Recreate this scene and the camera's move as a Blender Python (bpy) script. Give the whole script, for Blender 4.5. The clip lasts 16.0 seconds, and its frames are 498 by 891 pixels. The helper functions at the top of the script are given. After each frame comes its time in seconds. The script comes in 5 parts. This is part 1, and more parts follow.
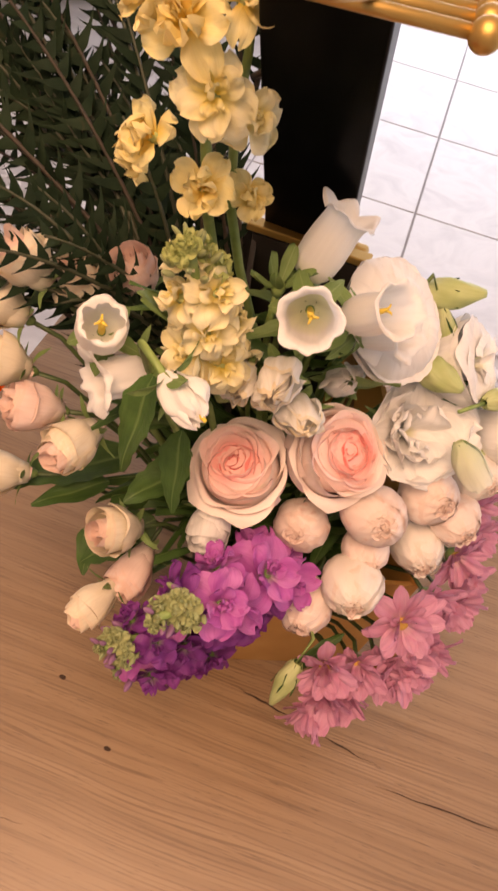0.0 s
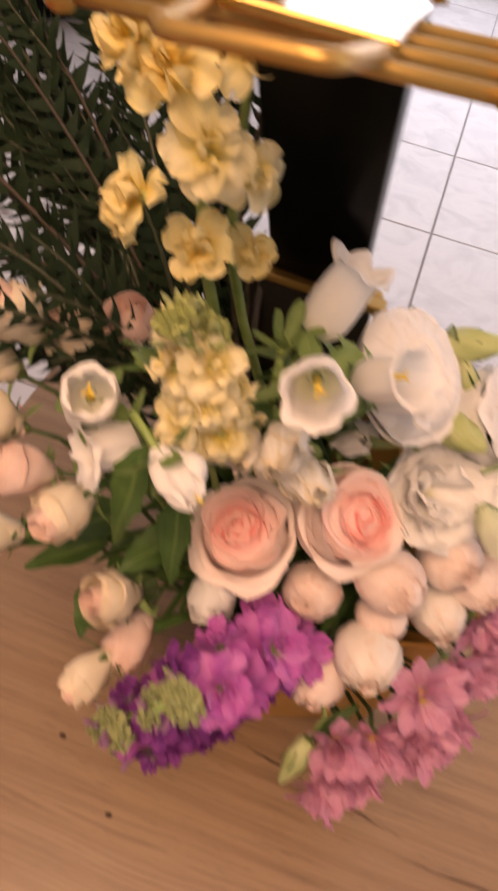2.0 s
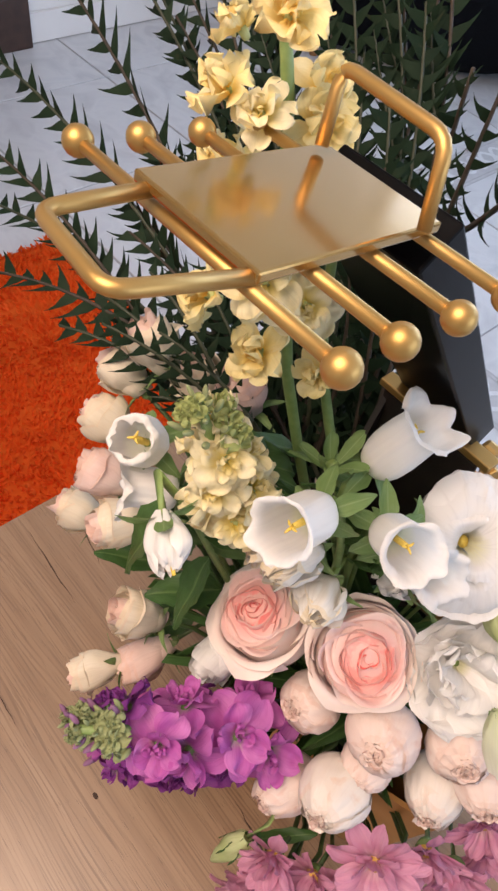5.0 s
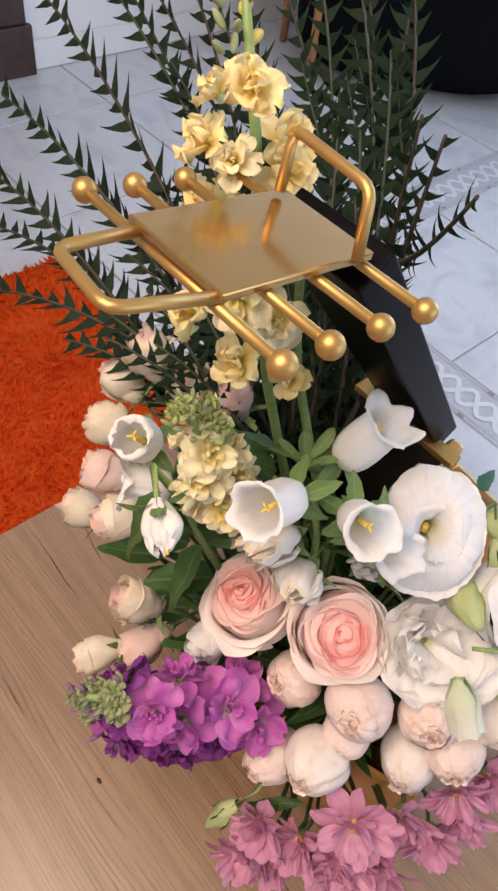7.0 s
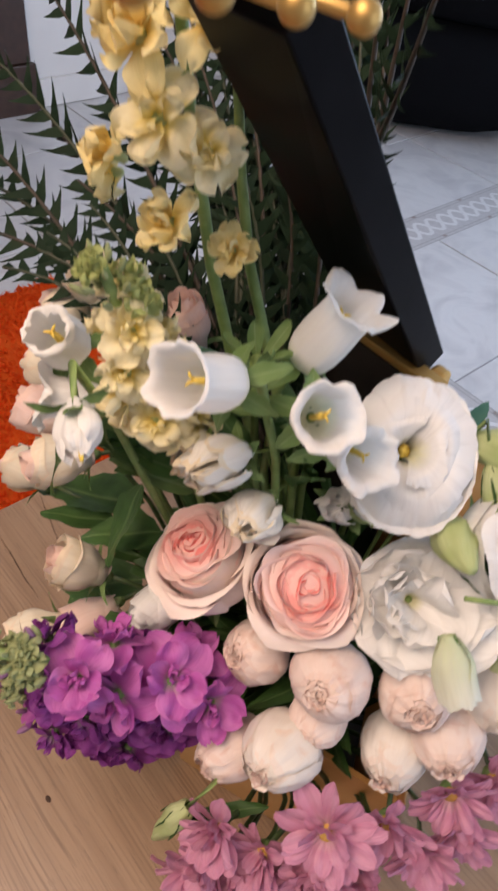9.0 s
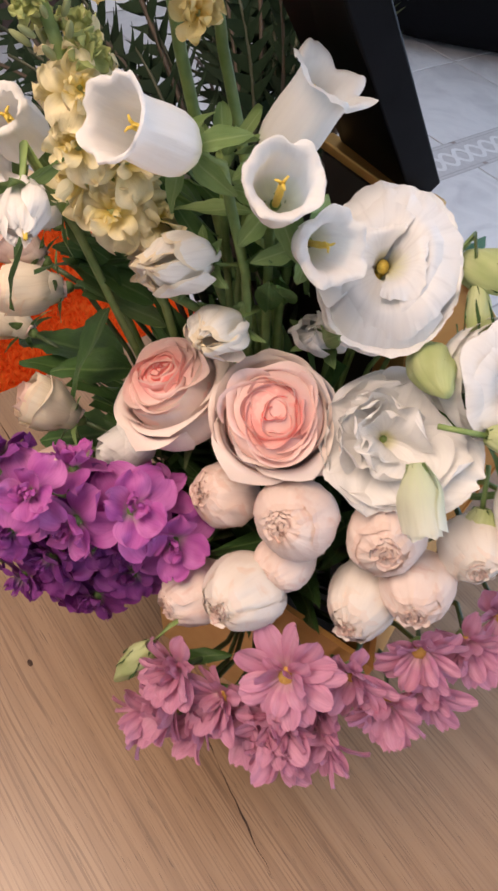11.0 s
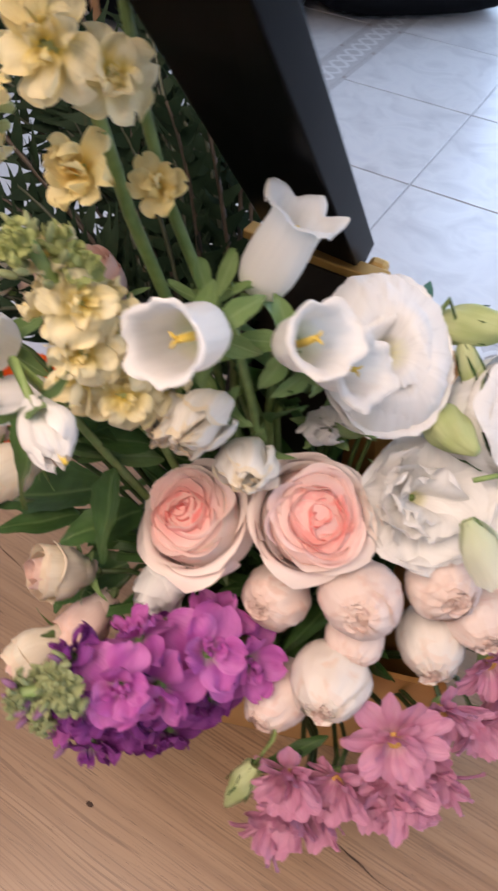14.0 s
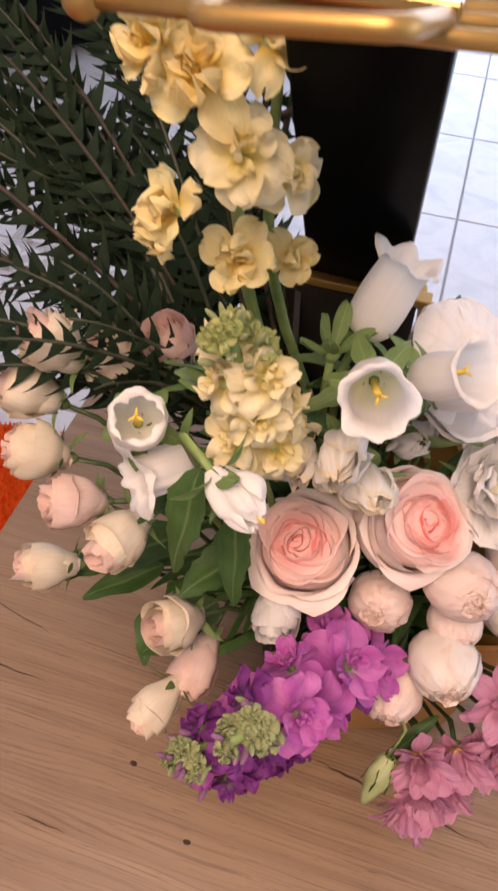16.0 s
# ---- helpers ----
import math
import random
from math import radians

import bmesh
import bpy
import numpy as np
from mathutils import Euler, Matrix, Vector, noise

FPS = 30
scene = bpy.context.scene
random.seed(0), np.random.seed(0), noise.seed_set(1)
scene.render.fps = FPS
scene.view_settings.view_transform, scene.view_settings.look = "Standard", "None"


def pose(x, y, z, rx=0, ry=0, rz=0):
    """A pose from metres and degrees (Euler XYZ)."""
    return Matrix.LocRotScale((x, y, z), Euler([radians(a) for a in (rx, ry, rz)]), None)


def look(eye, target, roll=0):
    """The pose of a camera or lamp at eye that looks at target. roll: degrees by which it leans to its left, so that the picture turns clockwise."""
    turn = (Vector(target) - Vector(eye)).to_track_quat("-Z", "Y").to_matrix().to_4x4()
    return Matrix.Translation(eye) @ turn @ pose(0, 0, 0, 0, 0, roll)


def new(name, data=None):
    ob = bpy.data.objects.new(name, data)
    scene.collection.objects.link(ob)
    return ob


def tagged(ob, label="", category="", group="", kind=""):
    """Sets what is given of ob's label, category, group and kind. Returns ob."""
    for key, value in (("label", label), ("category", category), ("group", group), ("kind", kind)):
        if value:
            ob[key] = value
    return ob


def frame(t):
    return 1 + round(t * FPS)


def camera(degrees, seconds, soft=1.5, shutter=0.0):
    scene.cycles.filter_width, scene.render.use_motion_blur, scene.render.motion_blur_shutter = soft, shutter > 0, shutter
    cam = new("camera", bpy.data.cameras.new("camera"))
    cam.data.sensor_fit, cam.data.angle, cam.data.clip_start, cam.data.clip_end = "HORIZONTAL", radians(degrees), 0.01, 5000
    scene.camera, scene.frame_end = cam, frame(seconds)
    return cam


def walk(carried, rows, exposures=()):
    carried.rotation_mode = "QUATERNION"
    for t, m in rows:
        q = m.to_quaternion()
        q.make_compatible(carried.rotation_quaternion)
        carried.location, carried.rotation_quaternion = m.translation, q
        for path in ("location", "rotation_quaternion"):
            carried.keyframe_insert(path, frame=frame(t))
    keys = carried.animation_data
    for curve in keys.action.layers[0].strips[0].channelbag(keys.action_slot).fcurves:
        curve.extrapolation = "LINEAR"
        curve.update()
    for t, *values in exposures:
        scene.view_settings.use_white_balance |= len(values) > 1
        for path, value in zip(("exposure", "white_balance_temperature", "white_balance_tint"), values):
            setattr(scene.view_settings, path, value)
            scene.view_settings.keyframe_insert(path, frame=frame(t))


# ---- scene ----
cam = camera(39.5, 16.0, soft=2.6, shutter=0.8)
PATH = [
    (0, (0.0837, -0.1704, 0.7204), (-0.0754, 1.0879, -0.8259), 14.08),
    (0.5, (0.0793, -0.1714, 0.7226), (-0.0660, 1.1146, -0.8022), 14.66),
    (1, (0.0827, -0.1697, 0.7192), (-0.1073, 1.1003, -0.8141), 13.26),
    (1.5, (0.0961, -0.1656, 0.7147), (-0.1159, 1.0957, -0.8230), 12.91),
    (2, (0.0770, -0.1249, 0.7148), (-0.1396, 1.1469, -0.8135), 12.07),
    (2.5, (0.0251, -0.0754, 0.7314), (-0.2806, 1.2094, -0.7705), 13.00),
    (3, (0.0710, -0.0695, 0.7385), (-0.4130, 1.1135, -0.8000), 15.90),
    (3.5, (0.0790, -0.0620, 0.7300), (-0.5280, 1.0080, -0.8470), 14.40),
    (4, (0.0950, -0.0580, 0.7390), (-0.6080, 0.9770, -0.8220), 11.90),
    (4.5, (0.1438, -0.0689, 0.7792), (-0.6415, 0.9305, -0.7650), 12.54),
    (4.7, (0.1464, -0.0514, 0.7564), (-0.6562, 0.9001, -0.8090), 11.84),
    (6.8, (0.1841, -0.0739, 0.7935), (-0.6425, 0.8917, -0.7507), 10.58),
    (7, (0.1831, -0.0732, 0.7922), (-0.6586, 0.8891, -0.7458), 10.51),
    (7.5, (0.1880, -0.0691, 0.7881), (-0.6245, 0.8888, -0.7682), 10.73),
    (8, (0.2095, -0.0451, 0.7697), (-0.6137, 0.9012, -0.7881), 9.80),
    (8.5, (0.2163, -0.0405, 0.7282), (-0.6491, 0.9124, -0.8024), 12.14),
    (9, (0.2236, -0.0474, 0.6928), (-0.7298, 0.9611, -0.7472), 8.95),
    (9.5, (0.2661, -0.0463, 0.6585), (-0.7009, 0.8069, -0.8701), 5.91),
    (10, (0.2535, -0.0397, 0.6292), (-0.6481, 0.8599, -0.9129), 9.07),
    (12.3, (0.3116, -0.0393, 0.6531), (-0.6453, 0.8068, -0.8859), 9.19),
    (12.5, (0.3058, -0.0395, 0.6561), (-0.6756, 0.7990, -0.8715), 7.91),
    (13, (0.2672, -0.0402, 0.6719), (-0.6036, 0.9415, -0.8374), 1.02),
    (13.5, (0.2168, -0.0489, 0.6755), (-0.5501, 0.9652, -0.8684), 1.49),
    (14, (0.1761, -0.0608, 0.6757), (-0.4428, 1.0492, -0.8686), 2.84),
    (14.5, (0.1155, -0.0725, 0.6704), (-0.4236, 1.0404, -0.9015), 4.78),
    (15, (0.0995, -0.0981, 0.6874), (-0.3584, 1.0790, -0.8634), 4.30),
    (15.5, (0.0800, -0.1079, 0.6928), (-0.2892, 1.1027, -0.8558), 1.41),
    (16, (0.0657, -0.1149, 0.7053), (-0.2589, 1.1352, -0.8217), 3.37),
]
EXPO = [(0.0, -0.39, 9496, 39), (1.5, -0.42, 9393, 40), (2.0, -0.62, 9496, 42), (2.5, -0.5, 8480, 37), (3.0, -0.45, 9010, 42), (3.5, -0.4, 8370, 36), (4.5, -0.3, 6595, 23), (7.5, -0.32, 6438, 23), (8.0, -0.48, 6340, 23), (9.0, -0.48, 6644, 24), (10.0, -0.38, 6752, 24), (12.5, -0.38, 6438, 22), (13.0, -0.45, 6229, 20), (14.5, -0.34, 6630, 28), (16.0, -0.42, 7089, 34)]
walk(cam, [(t, look(eye, target, roll)) for t, eye, target, roll in PATH], EXPO)

# ---- world and lamps ----
FLOOR = -0.42
world = bpy.data.worlds.new("world")
scene.world = world
world.use_nodes = True
world.node_tree.nodes["Background"].inputs[0].default_value = (0.75, 0.85, 1.0, 1)
world.node_tree.nodes["Background"].inputs[1].default_value = 0.3


def area(name, eye, target, sx, sy, watts, colour):
    data = bpy.data.lights.new(name, "AREA")
    data.shape, data.size, data.size_y, data.energy, data.color = "RECTANGLE", sx, sy, watts, colour
    ob = new(name, data)
    ob.matrix_world = look(eye, target)
    return ob


area("balcony_daylight", (0.3, 4.28, 0.85), (0.3, 0.0, 0.55), 2.5, 2.0, 104, (0.52, 0.76, 1.0))
area("narrow_window_daylight", (-1.98, 4.40, 1.385), (-1.98, 0.0, 1.2), 0.54, 1.15, 8, (0.60, 0.80, 1.0))
area("window_daylight", (3.62, 1.7, 0.98), (0.0, 0.6, 0.1), 3.2, 1.6, 68, (0.66, 0.83, 1.0))
area("ceiling_lamp_light", (0.0, -0.55, 1.60), (0.06, 0.0, 0.2), 0.85, 0.85, 34, (1.0, 0.82, 0.62))


# ---- materials ----
def ramp(nt, fac, stops):
    r = nt.nodes.new("ShaderNodeValToRGB")
    while len(r.color_ramp.elements) < len(stops):
        r.color_ramp.elements.new(0.5)
    for e, (p, c) in zip(r.color_ramp.elements, stops):
        e.position, e.color = p, (*c, 1)
    nt.links.new(fac, r.inputs[0])
    return r.outputs[0]


def coords(nt, scale, kind="Object"):
    tc = nt.nodes.new("ShaderNodeTexCoord")
    mp = nt.nodes.new("ShaderNodeMapping")
    mp.inputs["Scale"].default_value = scale if hasattr(scale, "__len__") else (scale,) * 3
    nt.links.new(tc.outputs[kind], mp.inputs[0])
    return mp.outputs[0]


def noise_tex(nt, vec, scale, detail=4.0, distortion=0.0):
    n = nt.nodes.new("ShaderNodeTexNoise")
    n.inputs["Scale"].default_value, n.inputs["Detail"].default_value = scale, detail
    n.inputs["Distortion"].default_value = distortion
    nt.links.new(vec, n.inputs["Vector"])
    return n.outputs["Fac"]


def mix(nt, fac, a, b, blend="MIX"):
    m = nt.nodes.new("ShaderNodeMix")
    m.data_type, m.blend_type = "RGBA", blend
    for sock, val in ((m.inputs[0], fac), (m.inputs[6], a), (m.inputs[7], b)):
        if hasattr(val, "is_linked"):
            nt.links.new(val, sock)
        elif hasattr(val, "__len__"):
            sock.default_value = (*val, 1)
        else:
            sock.default_value = val
    return m.outputs[2]


def material(name, rough=0.5, metal=0.0, sheen=0.0):
    m = bpy.data.materials.new(name)
    m.use_nodes = True
    b = m.node_tree.nodes["Principled BSDF"]
    b.inputs["Roughness"].default_value, b.inputs["Metallic"].default_value = rough, metal
    if sheen:
        b.inputs["Sheen Weight"].default_value = sheen
    return m, m.node_tree, b


def bump(nt, b, height, strength=0.3, dist=0.002):
    n = nt.nodes.new("ShaderNodeBump")
    n.inputs["Strength"].default_value, n.inputs["Distance"].default_value = strength, dist
    nt.links.new(height, n.inputs["Height"])
    nt.links.new(n.outputs[0], b.inputs["Normal"])


def petal_material(name, a, b_, tip=None, tip_amount=0.5, trans=0.3, rough=0.5, veins=26.0, wrinkle=0.25, grade=None, edge=None, vein_tone=0.42, midrib=None):
    """Two-tone petal with veins along its length, blotches and edges of a withered tone, and some light passing through."""
    m, nt, b = material(name, rough)
    v = coords(nt, 1.0)
    uv = coords(nt, (veins, 1.6, 1.0), "UV")
    vein = noise_tex(nt, uv, 1.0, 3, 0.25)
    col = ramp(nt, noise_tex(nt, v, 45.0, 3), [(0.3, a), (0.7, b_)])
    if grade:
        # grade: axis ('r' radius from the flower's axis, 'x' along the petal, 'z' along the head), from, to, colour at the start
        axis, g0, g1, tone = grade
        sep = nt.nodes.new("ShaderNodeSeparateXYZ")
        nt.links.new(v, sep.inputs[0])
        if axis == "r":
            cut = nt.nodes.new("ShaderNodeVectorMath")
            cut.operation = "MULTIPLY"
            cut.inputs[1].default_value = (1, 1, 0)
            nt.links.new(v, cut.inputs[0])
            ln = nt.nodes.new("ShaderNodeVectorMath")
            ln.operation = "LENGTH"
            nt.links.new(cut.outputs[0], ln.inputs[0])
            val = ln.outputs["Value"]
        else:
            val = sep.outputs[0 if axis == "x" else 2]
        mr = nt.nodes.new("ShaderNodeMapRange")
        mr.inputs[1].default_value, mr.inputs[2].default_value = g0, g1
        nt.links.new(val, mr.inputs[0])
        col = mix(nt, mr.outputs[0], tone, col)
    if tip:
        col = mix(nt, ramp(nt, noise_tex(nt, v, 95.0, 4, 0.6), [(tip_amount, (0, 0, 0)), (tip_amount + 0.14, (1, 1, 1))]), col, tip)
    # veins a little deeper in tone than the blade between them
    col = mix(nt, ramp(nt, vein, [(0.30, (vein_tone,) * 3), (0.52, (0, 0, 0))]), col, tuple(0.80 * x for x in a))
    if edge:
        # edge: withered lip, its colour and where along the petal it begins
        tone, begin = edge
        sp = nt.nodes.new("ShaderNodeSeparateXYZ")
        nt.links.new(coords(nt, 1.0, "UV"), sp.inputs[0])
        ad = nt.nodes.new("ShaderNodeMath")
        ad.operation = "MULTIPLY_ADD"
        ad.inputs[1].default_value = 0.14
        nt.links.new(noise_tex(nt, v, 160.0, 3), ad.inputs[0])
        nt.links.new(sp.outputs[1], ad.inputs[2])
        col = mix(nt, ramp(nt, ad.outputs[0], [(min(0.99, begin + 0.06), (0, 0, 0)), (1.0, (0.7, 0.7, 0.7))]), col, tone)
    if midrib:
        # a pale rib down the middle of a leaf
        sp = nt.nodes.new("ShaderNodeSeparateXYZ")
        nt.links.new(coords(nt, 1.0, "UV"), sp.inputs[0])
        col = mix(nt, ramp(nt, sp.outputs[0], [(0.44, (0, 0, 0)), (0.50, (0.8, 0.8, 0.8)), (0.56, (0, 0, 0))]), col, midrib)
    info = nt.nodes.new("ShaderNodeObjectInfo")
    col = mix(nt, ramp(nt, info.outputs["Random"], [(0.0, (0, 0, 0)), (1.0, (0.4, 0.4, 0.4))]), col, tuple(0.9 * x for x in a))
    nt.links.new(col, b.inputs["Base Color"])
    b.inputs["Specular IOR Level"].default_value = 0.25
    big = noise_tex(nt, v, 130.0, 4, 1.2)
    bump(nt, b, mix(nt, 0.45, vein, big), wrinkle, 0.0016)
    tr = nt.nodes.new("ShaderNodeBsdfTranslucent")
    nt.links.new(col, tr.inputs[0])
    ms = nt.nodes.new("ShaderNodeMixShader")
    ms.inputs[0].default_value = trans
    nt.links.new(b.outputs[0], ms.inputs[1])
    nt.links.new(tr.outputs[0], ms.inputs[2])
    nt.links.new(ms.outputs[0], nt.nodes["Material Output"].inputs[0])
    return m


def plain(name, a, b_, rough=0.5, metal=0.0, scale=40.0, strength=0.15, dist=0.001):
    m, nt, b = material(name, rough, metal)
    n = noise_tex(nt, coords(nt, 1.0), scale, 5)
    nt.links.new(ramp(nt, n, [(0.3, a), (0.7, b_)]), b.inputs["Base Color"])
    bump(nt, b, n, strength, dist)
    return m


M_ROSE = petal_material("rose_petal", (0.97, 0.66, 0.60), (0.97, 0.77, 0.71), trans=0.22, wrinkle=0.2, grade=("r", 0.005, 0.021, (0.98, 0.18, 0.16)), edge=((0.97, 0.76, 0.68), 0.92), vein_tone=0.2)
M_ROSE_OUT = petal_material("rose_petal_outer", (0.95, 0.79, 0.73), (0.95, 0.86, 0.80), trans=0.20, wrinkle=0.2, edge=((0.95, 0.84, 0.74), 0.94), vein_tone=0.15)
M_BUD = petal_material("bud_petal_cream", (0.83, 0.76, 0.68), (0.86, 0.81, 0.74), (0.80, 0.64, 0.52), 0.61, trans=0.18, veins=34.0, wrinkle=0.45, edge=((0.82, 0.68, 0.58), 0.96), vein_tone=0.12)
M_BUD_PINK = petal_material("bud_petal_blush", (0.88, 0.71, 0.63), (0.90, 0.79, 0.72), (0.78, 0.54, 0.45), 0.58, trans=0.18, veins=34.0, wrinkle=0.45, edge=((0.80, 0.61, 0.52), 0.96), vein_tone=0.12)
M_PUCKER = petal_material("bud_tip_pink", (0.86, 0.64, 0.56), (0.88, 0.74, 0.67), (0.72, 0.47, 0.38), 0.58, trans=0.18, veins=34.0, wrinkle=0.9, edge=((0.64, 0.38, 0.30), 0.86), vein_tone=0.15)
M_CREAM = petal_material("spray_rose_cream", (0.86, 0.76, 0.58), (0.88, 0.82, 0.67), (0.86, 0.74, 0.48), 0.66, trans=0.24, edge=((0.88, 0.72, 0.54), 0.95))
M_BLUSH = petal_material("spray_rose_blush", (0.87, 0.64, 0.56), (0.88, 0.74, 0.67), (0.82, 0.58, 0.48), 0.70, trans=0.24, edge=((0.84, 0.60, 0.49), 0.94))
M_WHITE = petal_material("petal_white", (0.86, 0.85, 0.81), (0.89, 0.88, 0.85), trans=0.28, rough=0.6)
M_BELL = petal_material("bell_petal_white", (0.87, 0.86, 0.82), (0.90, 0.89, 0.86), (0.86, 0.82, 0.72), 0.76, trans=0.32, rough=0.6, veins=40.0, wrinkle=0.30, vein_tone=0.2, grade=("z", -0.025, -0.012, (0.74, 0.77, 0.46)))
M_LISI = petal_material("lisianthus_petal_white", (0.87, 0.86, 0.83), (0.90, 0.89, 0.86), trans=0.22, rough=0.6, wrinkle=0.35, grade=("r", 0.003, 0.009, (0.78, 0.76, 0.44)))
M_IVORY = petal_material("petal_ivory", (0.90, 0.86, 0.77), (0.93, 0.91, 0.85), (0.88, 0.76, 0.50), 0.70, trans=0.26, rough=0.6, wrinkle=0.45, edge=((0.86, 0.70, 0.42), 0.93))
M_PURPLE = petal_material("stock_petal_purple", (0.52, 0.10, 0.43), (0.74, 0.29, 0.64), (0.36, 0.055, 0.33), 0.70, trans=0.34, grade=("x", 0.001, 0.005, (0.46, 0.42, 0.34)))
# deeper petal tone for variety; on the low spikes it paints their shade
M_PURPLE_DEEP_SHADE = petal_material("stock_petal_violet_shade", (0.21, 0.037, 0.24), (0.38, 0.095, 0.37), (0.13, 0.022, 0.15), 0.62, trans=0.30, grade=("x", 0.001, 0.005, (0.36, 0.33, 0.28)))
M_YELLOW = petal_material("stock_petal_yellow", (0.94, 0.79, 0.35), (0.95, 0.88, 0.58), (0.92, 0.68, 0.20), 0.66, trans=0.32, wrinkle=0.5, grade=("x", 0.001, 0.010, (0.92, 0.60, 0.06)))
M_PALE = petal_material("stock_petal_pale_yellow", (0.96, 0.86, 0.52), (0.97, 0.92, 0.70), (0.90, 0.70, 0.26), 0.66, trans=0.32, wrinkle=0.5, grade=("x", 0.001, 0.009, (0.90, 0.72, 0.12)))
M_DAISY = petal_material("daisy_petal_pink", (0.62, 0.25, 0.40), (0.78, 0.44, 0.56), trans=0.28, veins=9.0, wrinkle=0.9, grade=("x", 0.003, 0.010, (0.80, 0.52, 0.58)))
M_CENTRE = plain("daisy_centre_tan", (0.56, 0.30, 0.06), (0.70, 0.46, 0.12), 0.8, scale=700, strength=0.8)
M_PURPLE_BUD = petal_material("stock_bud_mauve", (0.30, 0.14, 0.28), (0.44, 0.24, 0.36), trans=0.25)
M_OPENING = petal_material("opening_bud_white", (0.82, 0.84, 0.70), (0.88, 0.88, 0.80), trans=0.36, rough=0.6, grade=("z", -0.018, 0.012, (0.60, 0.70, 0.36)))
M_POLLEN = plain("pollen_yellow", (0.72, 0.50, 0.06), (0.80, 0.62, 0.14), 0.8, scale=700, strength=0.8)
M_BUDGREEN = petal_material("bud_green", (0.48, 0.58, 0.24), (0.70, 0.74, 0.42), trans=0.3)
M_LIME = petal_material("stock_tip_lime", (0.36, 0.43, 0.15), (0.60, 0.62, 0.27), trans=0.25)
M_GREENTIP = petal_material("stock_tip_green", (0.28, 0.34, 0.16), (0.50, 0.52, 0.26), trans=0.2)
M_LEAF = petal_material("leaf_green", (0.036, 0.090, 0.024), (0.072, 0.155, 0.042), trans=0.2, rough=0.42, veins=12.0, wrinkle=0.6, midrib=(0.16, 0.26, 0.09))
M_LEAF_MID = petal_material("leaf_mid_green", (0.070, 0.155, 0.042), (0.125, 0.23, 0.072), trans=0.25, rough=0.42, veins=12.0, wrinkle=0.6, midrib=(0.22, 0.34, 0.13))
M_CALYX = petal_material("calyx_green", (0.14, 0.24, 0.075), (0.25, 0.36, 0.14), trans=0.22, veins=12.0, wrinkle=0.6, midrib=(0.30, 0.40, 0.18))
M_STEM = plain("stem_green", (0.16, 0.26, 0.07), (0.26, 0.36, 0.12), 0.5, scale=120)
M_STEM_DARK = plain("stem_dark_green", (0.03, 0.06, 0.02), (0.06, 0.10, 0.03), 0.5, scale=120)
M_FERN = petal_material("grevillea_leaf", (0.009, 0.020, 0.011), (0.022, 0.041, 0.021), (0.034, 0.039, 0.020), 0.62, trans=0.06, rough=0.55)
M_FERN.node_tree.nodes["Principled BSDF"].inputs["Specular IOR Level"].default_value = 0.06
M_RACHIS = plain("grevillea_stalk_olive", (0.024, 0.033, 0.016), (0.046, 0.052, 0.026), 0.6, scale=150)
M_TWIG = plain("twig_brown", (0.026, 0.020, 0.013), (0.055, 0.038, 0.024), 0.7, scale=150)
M_TEAL = petal_material("leaf_blue_green", (0.05, 0.16, 0.14), (0.09, 0.24, 0.20), trans=0.1)
M_GOLD = plain("gold_paint", (0.47, 0.285, 0.085), (0.53, 0.33, 0.11), 0.42, 0.8, scale=30, strength=0.03, dist=0.0003)
M_GOLDBOX = plain("gold_box_paint", (0.56, 0.29, 0.08), (0.62, 0.34, 0.11), 0.45, 0.35, scale=30, strength=0.05, dist=0.0003)
M_BLACK = plain("black_lacquer", (0.0035, 0.0035, 0.004), (0.006, 0.006, 0.007), 0.30, scale=60, strength=0.03)
M_BLACK.node_tree.nodes["Principled BSDF"].inputs["Specular IOR Level"].default_value = 0.035
# near-black brown for the box floor, inner panel and left side panel
M_INSIDE = plain("box_dark_brown", (0.012, 0.009, 0.007), (0.022, 0.016, 0.012), 0.5, scale=60)
M_SOFA = plain("black_fabric", (0.003, 0.0035, 0.0045), (0.006, 0.0065, 0.008), 0.95, scale=300, strength=0.4)
M_SOFA.node_tree.nodes["Principled BSDF"].inputs["Specular IOR Level"].default_value = 0.06
M_PLATE = plain("gold_plate", (0.46, 0.27, 0.075), (0.52, 0.31, 0.095), 0.17, 0.85, scale=25, strength=0.02, dist=0.0002)
M_PLATE.node_tree.nodes["Principled BSDF"].inputs["Coat Weight"].default_value = 0.4
M_PLATE.node_tree.nodes["Principled BSDF"].inputs["Coat Roughness"].default_value = 0.08
M_WALL = plain("white_wall_paint", (0.76, 0.74, 0.71), (0.80, 0.78, 0.75), 0.7, scale=8)
M_CEIL = plain("ceiling_paint", (0.80, 0.79, 0.77), (0.83, 0.82, 0.80), 0.8, scale=8)
M_GROUT = plain("tile_grout", (0.34, 0.34, 0.35), (0.42, 0.42, 0.43), 0.9, scale=80)
M_DARKWOOD = plain("dark_wood", (0.035, 0.016, 0.010), (0.06, 0.028, 0.018), 0.4, scale=30)
M_OAK = plain("orange_wood", (0.38, 0.17, 0.06), (0.46, 0.22, 0.08), 0.45, scale=40)
M_RUG = petal_material("shag_orange", (0.94, 0.150, 0.016), (0.97, 0.20, 0.024), (0.86, 0.11, 0.010), 0.66, trans=0.45, rough=0.9)


